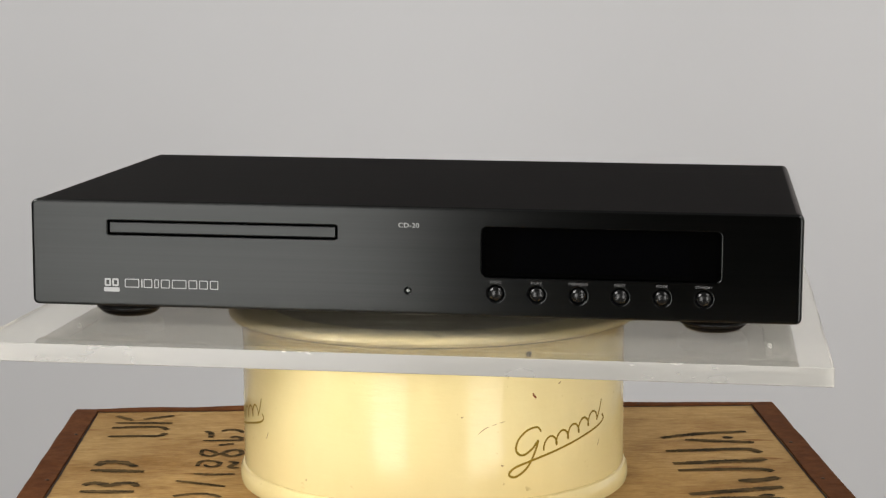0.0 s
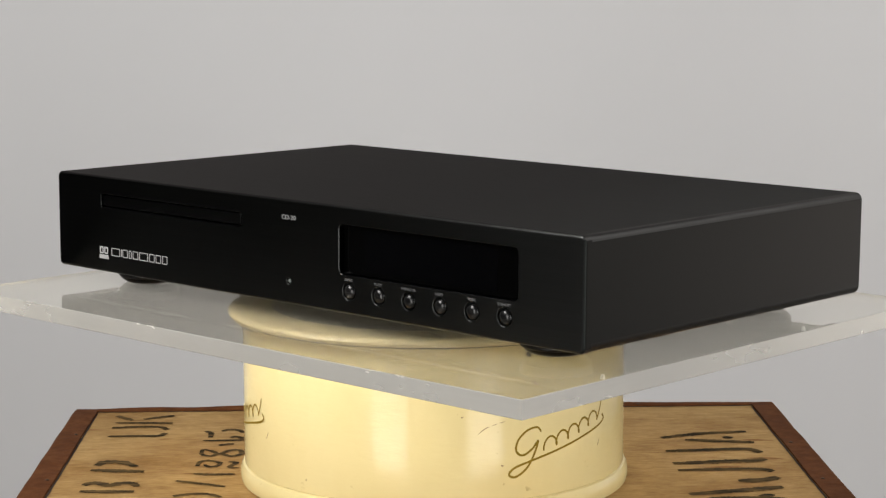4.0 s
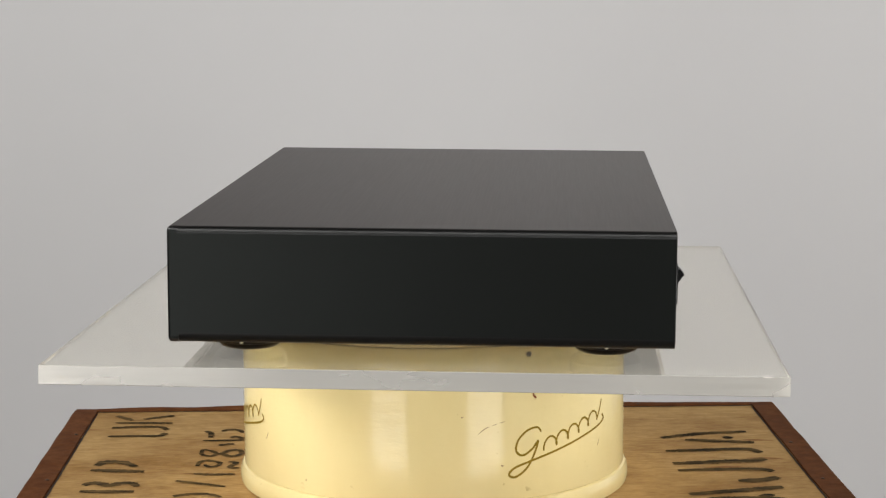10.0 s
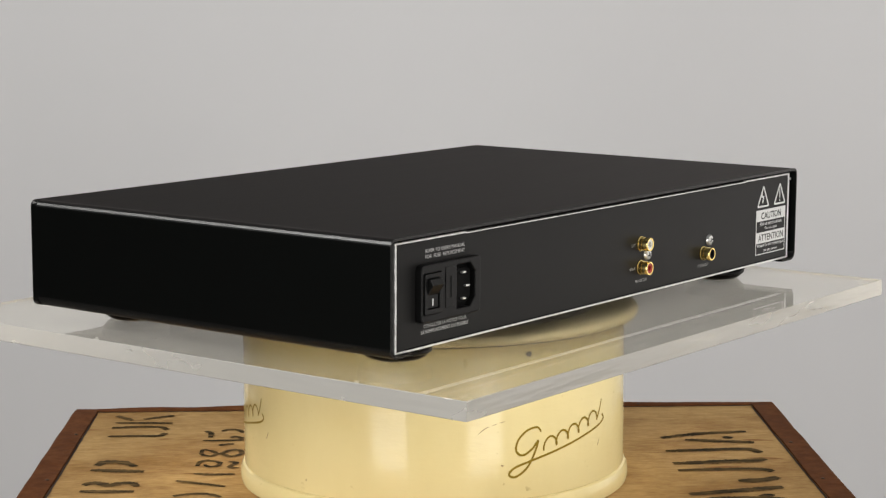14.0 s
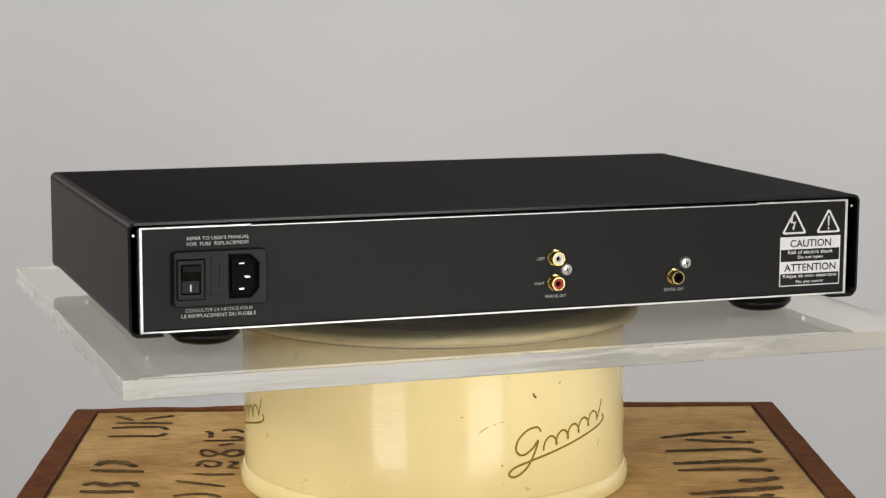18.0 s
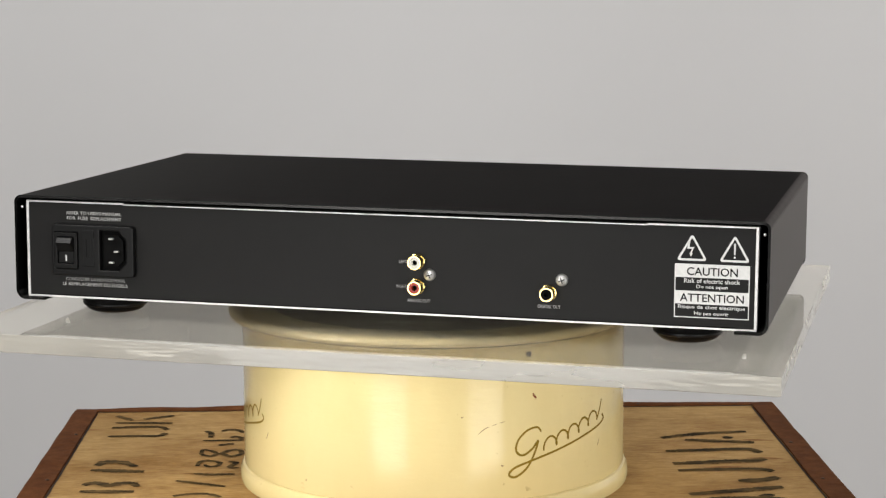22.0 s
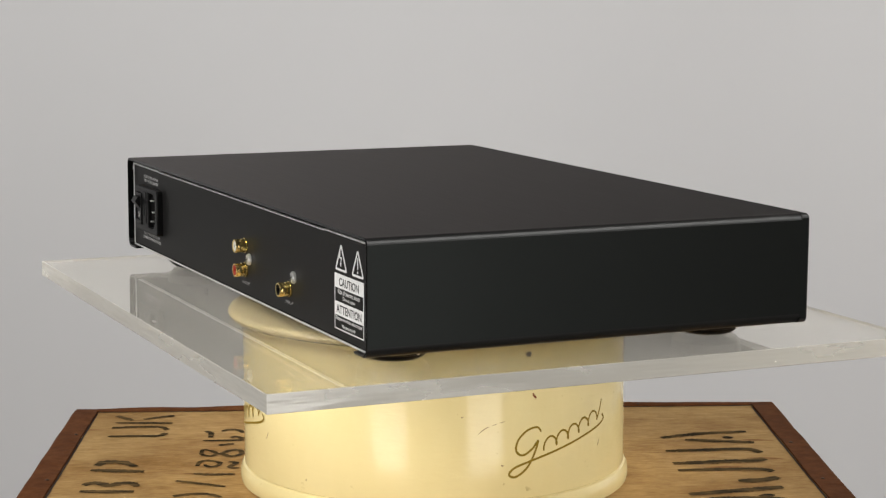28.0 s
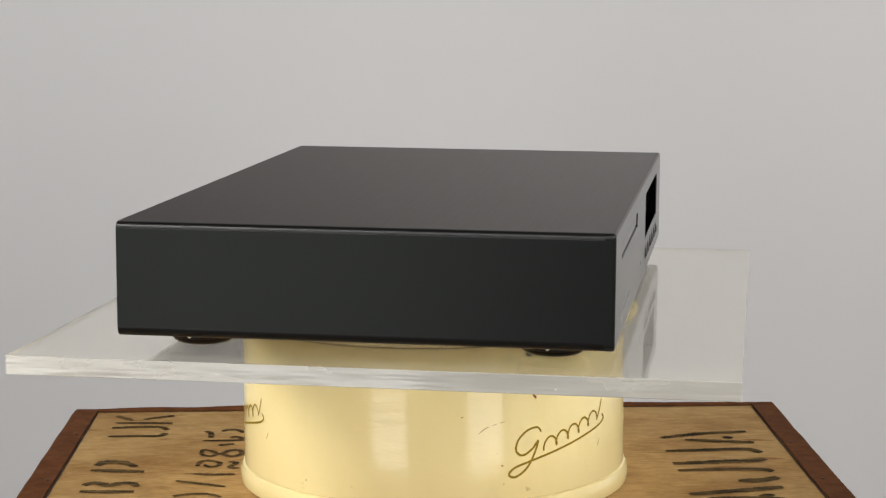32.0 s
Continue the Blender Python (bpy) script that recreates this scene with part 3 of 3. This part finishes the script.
# ---- acrylic sheet ----
def build_sheet():
    w, d, top, th = 0.4590, 0.3812, Z0 - 0.0108, 0.0101
    x0, x1, y0, y1 = -w / 2 + 0.0018, w / 2 + 0.0018, -d / 2 + 0.0011, d / 2 + 0.0011
    bm = bmesh.new()
    rnd = random.Random(7)
    n = 90

    def border(z, jag):
        pts = []
        for (ax, ay), (bx, by), chip in (((x0, y0), (x1, y0), 0.02), ((x1, y0), (x1, y1), 0.02), ((x1, y1), (x0, y1), 0.03), ((x0, y1), (x0, y0), 0.06)):
            ex, ey = bx - ax, by - ay
            le = math.hypot(ex, ey)
            ix, iy = -ey / le, ex / le
            for i in range(n):
                t = i / n
                q = (ax + ex * t, ay + ey * t)
                a = max(0.0, noise.noise(Vector((q[0] * 70, q[1] * 70, z * 90 + 3)))) ** 1.5 * 0.006 * chip * jag if 0 < i < n - 1 else 0.0
                pts.append((q[0] + ix * a, q[1] + iy * a, z))
        return pts

    levels = [(top, 1.0, 0.0003), (top - 0.0003, 0.9, 0.0), (top - th * 0.5, 0.3, 0.0), (top - th + 0.0003, 0.9, 0.0), (top - th, 1.0, 0.0003)]
    rows = []
    cx, cy = (x0 + x1) / 2, (y0 + y1) / 2
    for z, jag, inset in levels:
        rows.append([bm.verts.new((x - inset * (1 if x > cx else -1), y - inset * (1 if y > cy else -1), z)) for x, y, z in border(z, jag)])
    m = len(rows[0])
    for a, b in zip(rows, rows[1:]):
        for i in range(m):
            j = (i + 1) % m
            f = bm.faces.new((a[j], a[i], b[i], b[j]))
            f.material_index = 2 if i >= 2 * n else 1
    f = bm.faces.new(rows[0])
    f.material_index = 0
    g = bm.faces.new(list(reversed(rows[-1])))
    g.material_index = 0
    bmesh.ops.recalc_face_normals(bm, faces=bm.faces)
    sheet = part("acrylic_sheet", bm, [M_CLEAR, M_EDGE, M_SAWN])
    sheet.visible_shadow = False
    bm = bmesh.new()
    for k in range(46):
        px, py, pr = rnd.uniform(x0 + 0.006, x1 - 0.006), rnd.uniform(y0 + 0.006, y1 - 0.006), rnd.choice((0.0003, 0.0003, 0.0004, 0.0006))
        ring = [bm.verts.new((px + pr * rnd.uniform(0.6, 1.4) * math.cos(a), py + pr * rnd.uniform(0.6, 1.4) * math.sin(a), top + 0.00008)) for a in (0.0, 1.05, 2.1, 3.14, 4.2, 5.2)]
        tip = bm.verts.new((px, py, top + 0.0002))
        for a in range(6):
            bm.faces.new((ring[a], ring[(a + 1) % 6], tip))
    tagged(part("dust_specks", bm, M_SPECK, sheet), kind="stuff")
    return tagged(sheet, "thick clear acrylic sheet with frosted and chipped edges on the tin", "acrylic sheet")


SHEET = build_sheet()

# ---- disc player ----
PW, PD, PH = 0.4324, 0.2592, 0.0596
LOW = -0.0010  # the cover hangs this far below the panels
OX, OY = 0.0007, 0.0053
FOOT = 0.0108


def build_player():
    top = tagged(new("disc_player"), "black metal disc player with display, six buttons and rubber feet", "disc player")
    hub = Matrix.Translation((OX, OY, FOOT))
    yf, yr = -PD / 2 - 0.0010, PD / 2

    def add(name, bm, mat, parent=top, label="", smooth=False):
        bm.transform(hub)
        return part(name, bm, mat, parent, label, smooth)

    def put(ob):
        ob.data.transform(hub)
        return ob

    # folded steel cover: a band round the top and sides, with lips turned in below
    th = 0.0014
    bm = bmesh.new()
    r, rb = 0.0042, 0.0056  # upper and lower bends
    lip = 0.018

    def arc(cx, cz, a0, a1, rr):
        return [(cx + rr * math.cos(radians(a0 + (a1 - a0) * i / 9)), cz + rr * math.sin(radians(a0 + (a1 - a0) * i / 9))) for i in range(10)]
    hw = PW / 2
    outside = [(-hw + lip, LOW)] + arc(-hw + rb, LOW + rb, 270, 180, rb) + arc(-hw + r, PH - r, 180, 90, r) + arc(hw - r, PH - r, 90, 0, r) + arc(hw - rb, LOW + rb, 0, -90, rb) + [(hw - lip, LOW)]
    ri = r - th
    inside = [(-hw + lip, LOW + th)] + arc(-hw + rb, LOW + rb, 270, 180, rb - th) + arc(-hw + r, PH - r, 180, 90, ri) + arc(hw - r, PH - r, 90, 0, ri) + arc(hw - rb, LOW + rb, 0, -90, rb - th) + [(hw - lip, LOW + th)]
    y0, y1 = yf + 0.0055, yr
    ao = [bm.verts.new((x, y0, z)) for x, z in outside]
    bo = [bm.verts.new((x, y1 - 0.0003, z)) for x, z in outside]
    ai = [bm.verts.new((x, y0, z)) for x, z in inside]
    bi = [bm.verts.new((x, y1, z)) for x, z in inside]
    for i in range(len(outside) - 1):
        bm.faces.new((ao[i], bo[i], bo[i + 1], ao[i + 1]))
        bm.faces.new((ai[i], ai[i + 1], bi[i + 1], bi[i]))
        bm.faces.new((bo[i], bi[i], bi[i + 1], bo[i + 1])).material_index = 1
        bm.faces.new((ao[i], ao[i + 1], ai[i + 1], ai[i]))
    bm.faces.new((ao[0], ai[0], bi[0], bo[0]))
    bm.faces.new((ao[-1], bo[-1], bi[-1], ai[-1]))
    bmesh.ops.recalc_face_normals(bm, faces=bm.faces)
    bm.normal_update()
    for f in bm.faces:
        # downward faces of the steel painted near-black to stand for shade below
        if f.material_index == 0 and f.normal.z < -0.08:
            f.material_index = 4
        # upright sides get the darkened copy of the coat
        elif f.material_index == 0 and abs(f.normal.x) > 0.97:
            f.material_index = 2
        # upper bends take the lighter highlight copy
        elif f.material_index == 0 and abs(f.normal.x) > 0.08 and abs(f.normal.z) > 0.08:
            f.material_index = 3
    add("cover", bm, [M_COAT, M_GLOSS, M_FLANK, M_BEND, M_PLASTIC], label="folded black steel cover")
    add("base_plate", bm_box(-hw + lip - 0.002, hw - lip + 0.002, y0, yr - 0.003, 0.0008, 0.0024), M_GAP)
    add("inner_frame", bm_box(-hw + 0.0075, hw - 0.0075, yr - 0.02, yr - 0.0045, 0.003, PH - 0.0028), M_GAP)

    # front panel with its openings
    slot = rounded(-0.1716, -0.0399, 0.0402, 0.0484, 0.0012, 4)
    disp = rounded(0.0412, 0.1722, 0.0213, 0.0493, 0.0030, 5)
    bx = [0.0491, 0.0719, 0.0948, 0.1177, 0.1405, 0.1634]
    bz = 0.0121
    holes = [slot, disp, circle(0.0001, 0.0126, 0.0017, 20)] + [circle(x, bz, 0.0049, 28) for x in bx]
    bm = bm_plate(rounded(-hw, hw, -0.0008, PH, 0.0034, 6), holes, yf, yf + 0.0055, 0.0007, 0.0018)
    bm.normal_update()
    for f in bm.faces:
        c = f.calc_center_median()
        if abs(f.normal.y) < 0.3 and (abs(c.x) > hw - 0.0035 or c.z < 0.0035 or c.z > PH - 0.0035):
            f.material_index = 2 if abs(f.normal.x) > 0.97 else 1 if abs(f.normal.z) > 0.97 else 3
        # top bevel lightened as well, for its bright line
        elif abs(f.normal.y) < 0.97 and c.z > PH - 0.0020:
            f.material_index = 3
        # side rim painted darker too, with the flank's shaded coat
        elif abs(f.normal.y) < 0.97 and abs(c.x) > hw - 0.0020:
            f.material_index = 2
    add("front_panel", bm, [M_FRONT, M_COAT, M_FLANK, M_BEND], label="black brushed aluminium front panel")
    add("front_backing", bm_box(-hw + 0.004, hw - 0.004, yf + 0.0058, yf + 0.0075, 0.003, PH - 0.003), M_GAP)
    tray = add("disc_tray", bm_box(-0.1706, -0.0409, yf + 0.0006, yf + 0.0056, 0.0411, 0.0475, 0.0006), M_FRONT, label="narrow closed disc tray front")
    win = add("display_window", bm_plate(rounded(0.0413, 0.1721, 0.0214, 0.0492, 0.0029, 5), [], yf + 0.0040, yf + 0.0054), M_LENS, label="dark smoked display window")
    add("screen", bm_plate(rounded(0.058, 0.155, 0.0238, 0.0470, 0.0004, 2), [], yf + 0.00385, yf + 0.0040), M_SCREEN, win)
    for x, word in zip(bx, ("DISC", "PLAY", "PREVIOUS", "NEXT", "MODE", "STANDBY")):
        bm = bm_lathe([(0.0046, 0.0), (0.0046, 0.0034), (0.0045, 0.0042), (0.0041, 0.0051), (0.0033, 0.0060), (0.0021, 0.0066), (0.0, 0.0069)], 32)
        bm.transform(Matrix.Translation((x, yf + 0.0056, bz)) @ pose(0, 0, 0, 90))
        add("button", bm, M_GLOSS, label="round glossy black push button", smooth=True)
        put(lettering("button_label", word, x, 0.0187, 0.0011 * len(word) + 0.0016, 0.0014, yf - 0.0002, M_DIM, top))
    led = bm_lathe([(0.0014, 0.0), (0.0014, 0.0016), (0.0009, 0.0024), (0.0, 0.0027)], 20)
    led.transform(Matrix.Translation((0.0001, yf + 0.003, 0.0126)) @ pose(0, 0, 0, 90))
    add("indicator_lamp", led, M_LED, label="small unlit grey indicator lamp", smooth=True)
    put(lettering("model_mark", "CD-20", 0.0006, 0.0493, 0.0116, 0.0026, yf - 0.0002, M_LOGO, top))

    # maker's marks as plain shapes
    def frame_shape(x0, x1, z0, z1, t, y, name="maker_mark", gap=False):
        holes = [] if gap else [rounded(x0 + t, x1 - t, z0 + t, z1 - t, 0.0002, 2)]
        return add(name, bm_plate(rounded(x0, x1, z0, z1, 0.0005, 2), holes, y - 0.00022, y - 0.00008), M_LOGO)
    x = -0.1619
    for i, wd in enumerate((0.0094, 0.0012, 0.0060, 0.0036, 0.0062, 0.0094, 0.0060, 0.0060, 0.0058)):
        if wd < 0.002:
            frame_shape(x, x + 0.0007, 0.0102, 0.0152, 0.0006, yf, gap=True)
        else:
            frame_shape(x, x + wd - 0.0010, 0.0102, 0.0152, 0.00048, yf)
        x += wd + 0.0002
    frame_shape(-0.1741, -0.1650, 0.0076, 0.0101, 0.0006, yf, gap=True)
    frame_shape(-0.1736, -0.1700, 0.0108, 0.0152, 0.0009, yf)
    frame_shape(-0.1692, -0.1655, 0.0108, 0.0152, 0.0009, yf)

    # feet
    for fx in (-0.1695, 0.1690):
        for fy in (-0.0950, 0.0955):
            bm = bm_lathe([(0.0, 0.0), (0.0122, 0.0), (0.0142, 0.0005), (0.0164, 0.0018), (0.0182, 0.0038), (0.0192, 0.0060), (0.0196, 0.0082), (0.0196, 0.0098), (0.0, 0.0100)], 48)
            bm.transform(Matrix.Translation((fx, fy, -FOOT)))
            foot = add("foot", bm, M_RUBBER, label="round black rubber foot", smooth=True)
            bm = bm_lathe([(0.0176, 0.0034), (0.0188, 0.0040), (0.0192, 0.0047), (0.0191, 0.0056), (0.0186, 0.0060)], 48)
            bm.transform(Matrix.Translation((fx, fy, -FOOT)))
            add("foot_ring", bm, M_PLASTIC, foot, smooth=True)
    for sx, sy in ((-0.2005, 0.095), (0.2005, 0.095), (-0.2005, -0.095), (0.2005, -0.095), (0.120, 0.105)):
        bm = bm_lathe([(0.0, -0.0040), (0.0005, -0.0038), (0.0010, -0.0033), (0.0012, -0.0026), (0.0012, 0.0004)], 16)
        bm.transform(Matrix.Translation((sx, sy, 0.0)))
        add("underside_screw", bm, M_CHROME if abs(sx) > 0.15 else M_GAP, smooth=True)

    # rear panel
    yp = yr - 0.0030
    add("rear_panel", bm_box(-0.2090, 0.2090, yp - 0.0014, yp, 0.0016, 0.0556), M_REAR, label="matt black rear panel with bare metal edges")
    for x0, x1, z0, z1 in ((-0.2098, 0.2098, 0.0006, 0.0016), (-0.2098, -0.2083, 0.0016, 0.0566), (0.2083, 0.2098, 0.0016, 0.0566),
                           (0.1500, 0.2083, 0.0556, 0.0566), (-0.2083, -0.1505, 0.0556, 0.0566), (-0.1505, 0.1500, 0.0553, 0.0560)):
        add("panel_edge", bm_box(x0, x1, yp - 0.0016, yp + 0.0004, z0, z1, 0.0001, 1), M_BARE)
    for x0, x1 in ((-0.2098, -0.2092), (0.2092, 0.2098)):
        add("panel_flange", bm_box(x0, x1, yp - 0.0085, yp - 0.0026, 0.0010, 0.0560, 0.0001, 1), M_BARE)
    for sx in (-0.2128, 0.2128):
        bm = bm_lathe([(0.0008, 0.0), (0.0008, 0.0006), (0.0, 0.0009)], 12)
        bm.transform(Matrix.Translation((sx, yp - 0.0008, 0.0525)) @ pose(0, 0, 0, -90))
        add("corner_rivet", bm, M_CHROME, smooth=True)

    # power inlet, seen from behind with x growing to its left
    yo = yp
    inlet = add("power_inlet", bm_plate(rounded(0.1424, 0.1927, 0.0142, 0.0436, 0.0022, 4),
                                        [rounded(0.1765, 0.1909, 0.0183, 0.0392, 0.0006, 2), [(0.1631, 0.0180), (0.1631, 0.0408), (0.1516, 0.0408), (0.1470, 0.0360), (0.1470, 0.0228), (0.1516, 0.0180)]],
                                        yo + 0.0042, yo + 0.0001, 0.0007), M_PLASTIC, label="black plastic power inlet with switch and fuse")
    add("inlet_recess", bm_box(0.1465, 0.1915, yo + 0.0002, yo + 0.0006, 0.0175, 0.0412), M_GAP, inlet)
    add("switch_bezel", bm_plate(rounded(0.1766, 0.1908, 0.0184, 0.0391, 0.0005, 2), [rounded(0.1786, 0.1888, 0.0210, 0.0368, 0.0008, 3)], yo + 0.0050, yo + 0.0020, 0.0003), M_PLASTIC, inlet)
    bm = bm_box(0.1789, 0.1885, yo + 0.0006, yo + 0.0042, 0.0213, 0.0365, 0.0004)
    for fold in (0.0280, 0.0336):
        bmesh.ops.bisect_plane(bm, geom=list(bm.verts) + list(bm.edges) + list(bm.faces), plane_co=(0, 0, fold), plane_no=(0, 0, 1))
    for v in bm.verts:
        if v.co.y > yo + 0.003:  # pressed in at the bottom, its upper end stands out
            v.co.y += 0.0042 * min(max(0.0, v.co.z - 0.0280) / 0.0056, 1.0 - max(0.0, v.co.z - 0.0336) / 0.0060)
    add("rocker_switch", bm, M_PLASTIC, inlet, "black rocker switch")
    add("switch_mark", bm_plate([(0.1834, 0.0226), (0.1841, 0.0226), (0.1841, 0.0262), (0.1834, 0.0262)], [], yo + 0.0044, yo + 0.0040), M_PRINT, inlet)
    add("fuse_holder", bm_plate(rounded(0.1664, 0.1731, 0.0200, 0.0410, 0.0004, 2), [rounded(0.1684, 0.1711, 0.0250, 0.0360, 0.0004, 2)], yo + 0.0046, yo + 0.0040, 0.0002), M_PLASTIC, inlet)
    add("socket_core", bm_plate([(0.1612, 0.0205), (0.1612, 0.0383), (0.1524, 0.0383), (0.1492, 0.0350), (0.1492, 0.0238), (0.1524, 0.0205)], [], yo + 0.0022, yo + 0.0006), M_GAP, inlet)
    for px, pz in ((0.1563, 0.0362), (0.1532, 0.0290), (0.1563, 0.0226)):
        add("contact_pin", bm_box(px - 0.0014, px + 0.0014, yo + 0.0006, yo + 0.0040, pz - 0.00045, pz + 0.00045, 0.0002), M_CHROME, inlet, "bright metal contact pin")

    pl = yp + 0.0002
    for words, x0, x1, z, h in (("REFER TO USER'S MANUAL", 0.1846, 0.1511, 0.0500, 0.0019), ("FOR  FUSE  REPLACEMENT", 0.1846, 0.1511, 0.0470, 0.0019),
                                ("CONSULTER LA NOTICE POUR", 0.1860, 0.1495, 0.0117, 0.0018), ("LE REMPLACEMENT DU FUSIBLE", 0.1880, 0.1479, 0.0088, 0.0019)):
        put(lettering("printed_note", words, (x0 + x1) / 2, z, abs(x0 - x1), h, pl, M_NOTE if h > 0.00185 else M_FAINT, top, rear=True))

    # gold sockets
    def jack(x, z, ring, label):
        at = Matrix.Translation((x, yp, z)) @ pose(0, 0, 0, -90)
        bm = bm_lathe([(0.0044, 0.0), (0.0044, 0.0007), (0.0040, 0.0009), (0.0040, 0.0026), (0.0035, 0.0028), (0.0035, 0.0034), (0.0040, 0.0036), (0.0040, 0.0064), (0.0038, 0.0068), (0.0031, 0.0068), (0.0031, 0.0030)], 32)
        bm.transform(at)
        j = add("phono_socket", bm, M_GOLD, label=label, smooth=True)
        bm = bm_lathe([(0.0031, 0.0064), (0.0029, 0.0065), (0.0016, 0.0065), (0.0014, 0.0030)], 24)
        bm.transform(at)
        add("insulator", bm, ring, j)
        bm = bm_lathe([(0.0017, 0.0036), (0.0, 0.0036)], 16)
        bm.transform(at)
        add("contact_hole", bm, M_GAP, j)
    jack(-0.0236, 0.0305, M_WHITE, "gold phono socket with white ring")
    jack(-0.0236, 0.0165, M_RED, "gold phono socket with red ring")
    jack(-0.0974, 0.0163, M_GAP, "gold phono socket with black ring")
    for sx, sz in ((-0.0308, 0.0233), (-0.1047, 0.0237)):
        at = Matrix.Translation((sx, yp, sz)) @ pose(0, 0, 0, -90)
        bm = bm_lathe([(0.0034, 0.0), (0.0034, 0.0006), (0.0028, 0.0016), (0.0014, 0.0021), (0.0, 0.0022)], 24)
        bm.transform(at)
        s = add("screw", bm, M_CHROME, label="bright cross-head screw", smooth=True)
        for a in (20, 110):
            bm = bm_box(-0.0017, 0.0017, -0.00028, 0.00028, 0.0019, 0.00228)
            bm.transform(at @ pose(0, 0, 0, 0, 0, a))
            add("cross_slot", bm, M_GAP, s)
    for words, x, z, w, h in (("LEFT", -0.0156, 0.0301, 0.0046, 0.0016), ("RIGHT", -0.0148, 0.0163, 0.0058, 0.0016),
                              ("ANALOG OUT", -0.0245, 0.0087, 0.0130, 0.0018), ("DIGITAL OUT", -0.0979, 0.0088, 0.0126, 0.0018)):
        put(lettering("socket_label", words, x, z, w, h, pl, M_FAINT, top, rear=True))

    # warning panel
    warn = add("warning_label", bm_plate(rounded(-0.20550, -0.16570, 0.0066, 0.0356, 0.0002, 1), [rounded(-0.20500, -0.16620, 0.0071, 0.0351, 0.0001, 1)], pl + 0.0001, pl - 0.0001), M_PRINT,
               label="white printed electric shock warning")
    add("white_band", bm_box(-0.20500, -0.16620, pl - 0.0001, pl + 0.0001, 0.0283, 0.0351), M_PRINT, warn)
    add("white_band", bm_box(-0.20500, -0.16620, pl - 0.0001, pl + 0.0001, 0.0140, 0.0211), M_PRINT, warn)
    for words, z, w, h, mat in (("CAUTION", 0.0317, 0.0270, 0.0044, M_GAP), ("ATTENTION", 0.0175, 0.0340, 0.0044, M_GAP), ("Risk of electric shock", 0.0266, 0.0296, 0.0024, M_PRINT),
                                ("Do not open", 0.0233, 0.0166, 0.0024, M_PRINT), ("Risque de choc electrique", 0.0123, 0.0356, 0.0026, M_PRINT), ("Ne pas ouvrir", 0.0089, 0.0184, 0.0024, M_PRINT)):
        put(lettering("warning_line", words, -0.18570, z, w, h, pl + 0.0002, mat, warn, rear=True, bold=0.012 if h > 0.004 else 0.008))
    for cx in (-0.17470, -0.19730):
        def tri(s):
            return [(cx - 0.0083 * s, 0.0422 - 0.0049 * s), (cx + 0.0083 * s, 0.0422 - 0.0049 * s), (cx, 0.0422 + 0.0097 * s)]

        def soft(pts, q):
            out = []
            for i in range(3):
                a, b, c = Vector(pts[i - 1]), Vector(pts[i]), Vector(pts[(i + 1) % 3])
                out += [tuple(b.lerp(a, q)), tuple(b.lerp(a, q * 0.35).lerp(c, q * 0.35)), tuple(b.lerp(c, q))]
            return out
        add("warning_triangle", bm_plate(soft(tri(1.0), 0.10), [soft(tri(0.77), 0.05)], pl + 0.0001, pl - 0.0001), M_PRINT, warn)
    add("exclamation_bar", bm_plate([(-0.19695, 0.0412), (-0.19765, 0.0412), (-0.19780, 0.0472), (-0.19680, 0.0472)], [], pl + 0.0001, pl - 0.0001), M_PRINT, warn)
    add("exclamation_dot", bm_plate(circle(-0.19730, 0.0398, 0.0006, 12), [], pl + 0.0001, pl - 0.0001), M_PRINT, warn)
    bolt = [(-0.17370, 0.0482), (-0.17330, 0.0444), (-0.17580, 0.0446), (-0.17440, 0.0410), (-0.17370, 0.0412), (-0.17470, 0.0438), (-0.17210, 0.0437), (-0.17260, 0.0482)]
    add("flash_arrow", bm_plate(bolt, [], pl + 0.0001, pl - 0.0001), M_PRINT, warn)
    add("flash_arrow_tip", bm_plate([(-0.17510, 0.0414), (-0.17340, 0.0414), (-0.17410, 0.0394)], [], pl + 0.0001, pl - 0.0001), M_PRINT, warn)
    return top


PLAYER = build_player()


# ---- what moves: the sheet turns on the tin and carries the player ----
TURNS = [(0.0, -7.78), (2.0, -25.52), (4.0, -42.88), (6.0, -59.94), (8.0, -76.8), (10.0, -93.54), (12.0, -110.23), (14.0, -126.94), (16.0, -143.7), (18.0, -160.54), (20.0, -177.48), (22.0, -194.52), (24.0, -211.61), (26.0, -228.71), (28.0, -245.73), (30.0, -262.58), (32.0, -279.11)]


def motions():
    walk(PLAYER, [(t, pose(0, 0, Z0 - FOOT, 0, 0, a)) for t, a in TURNS])
    walk(SHEET, [(t, pose(0, 0, 0, 0, 0, a)) for t, a in TURNS])


motions()
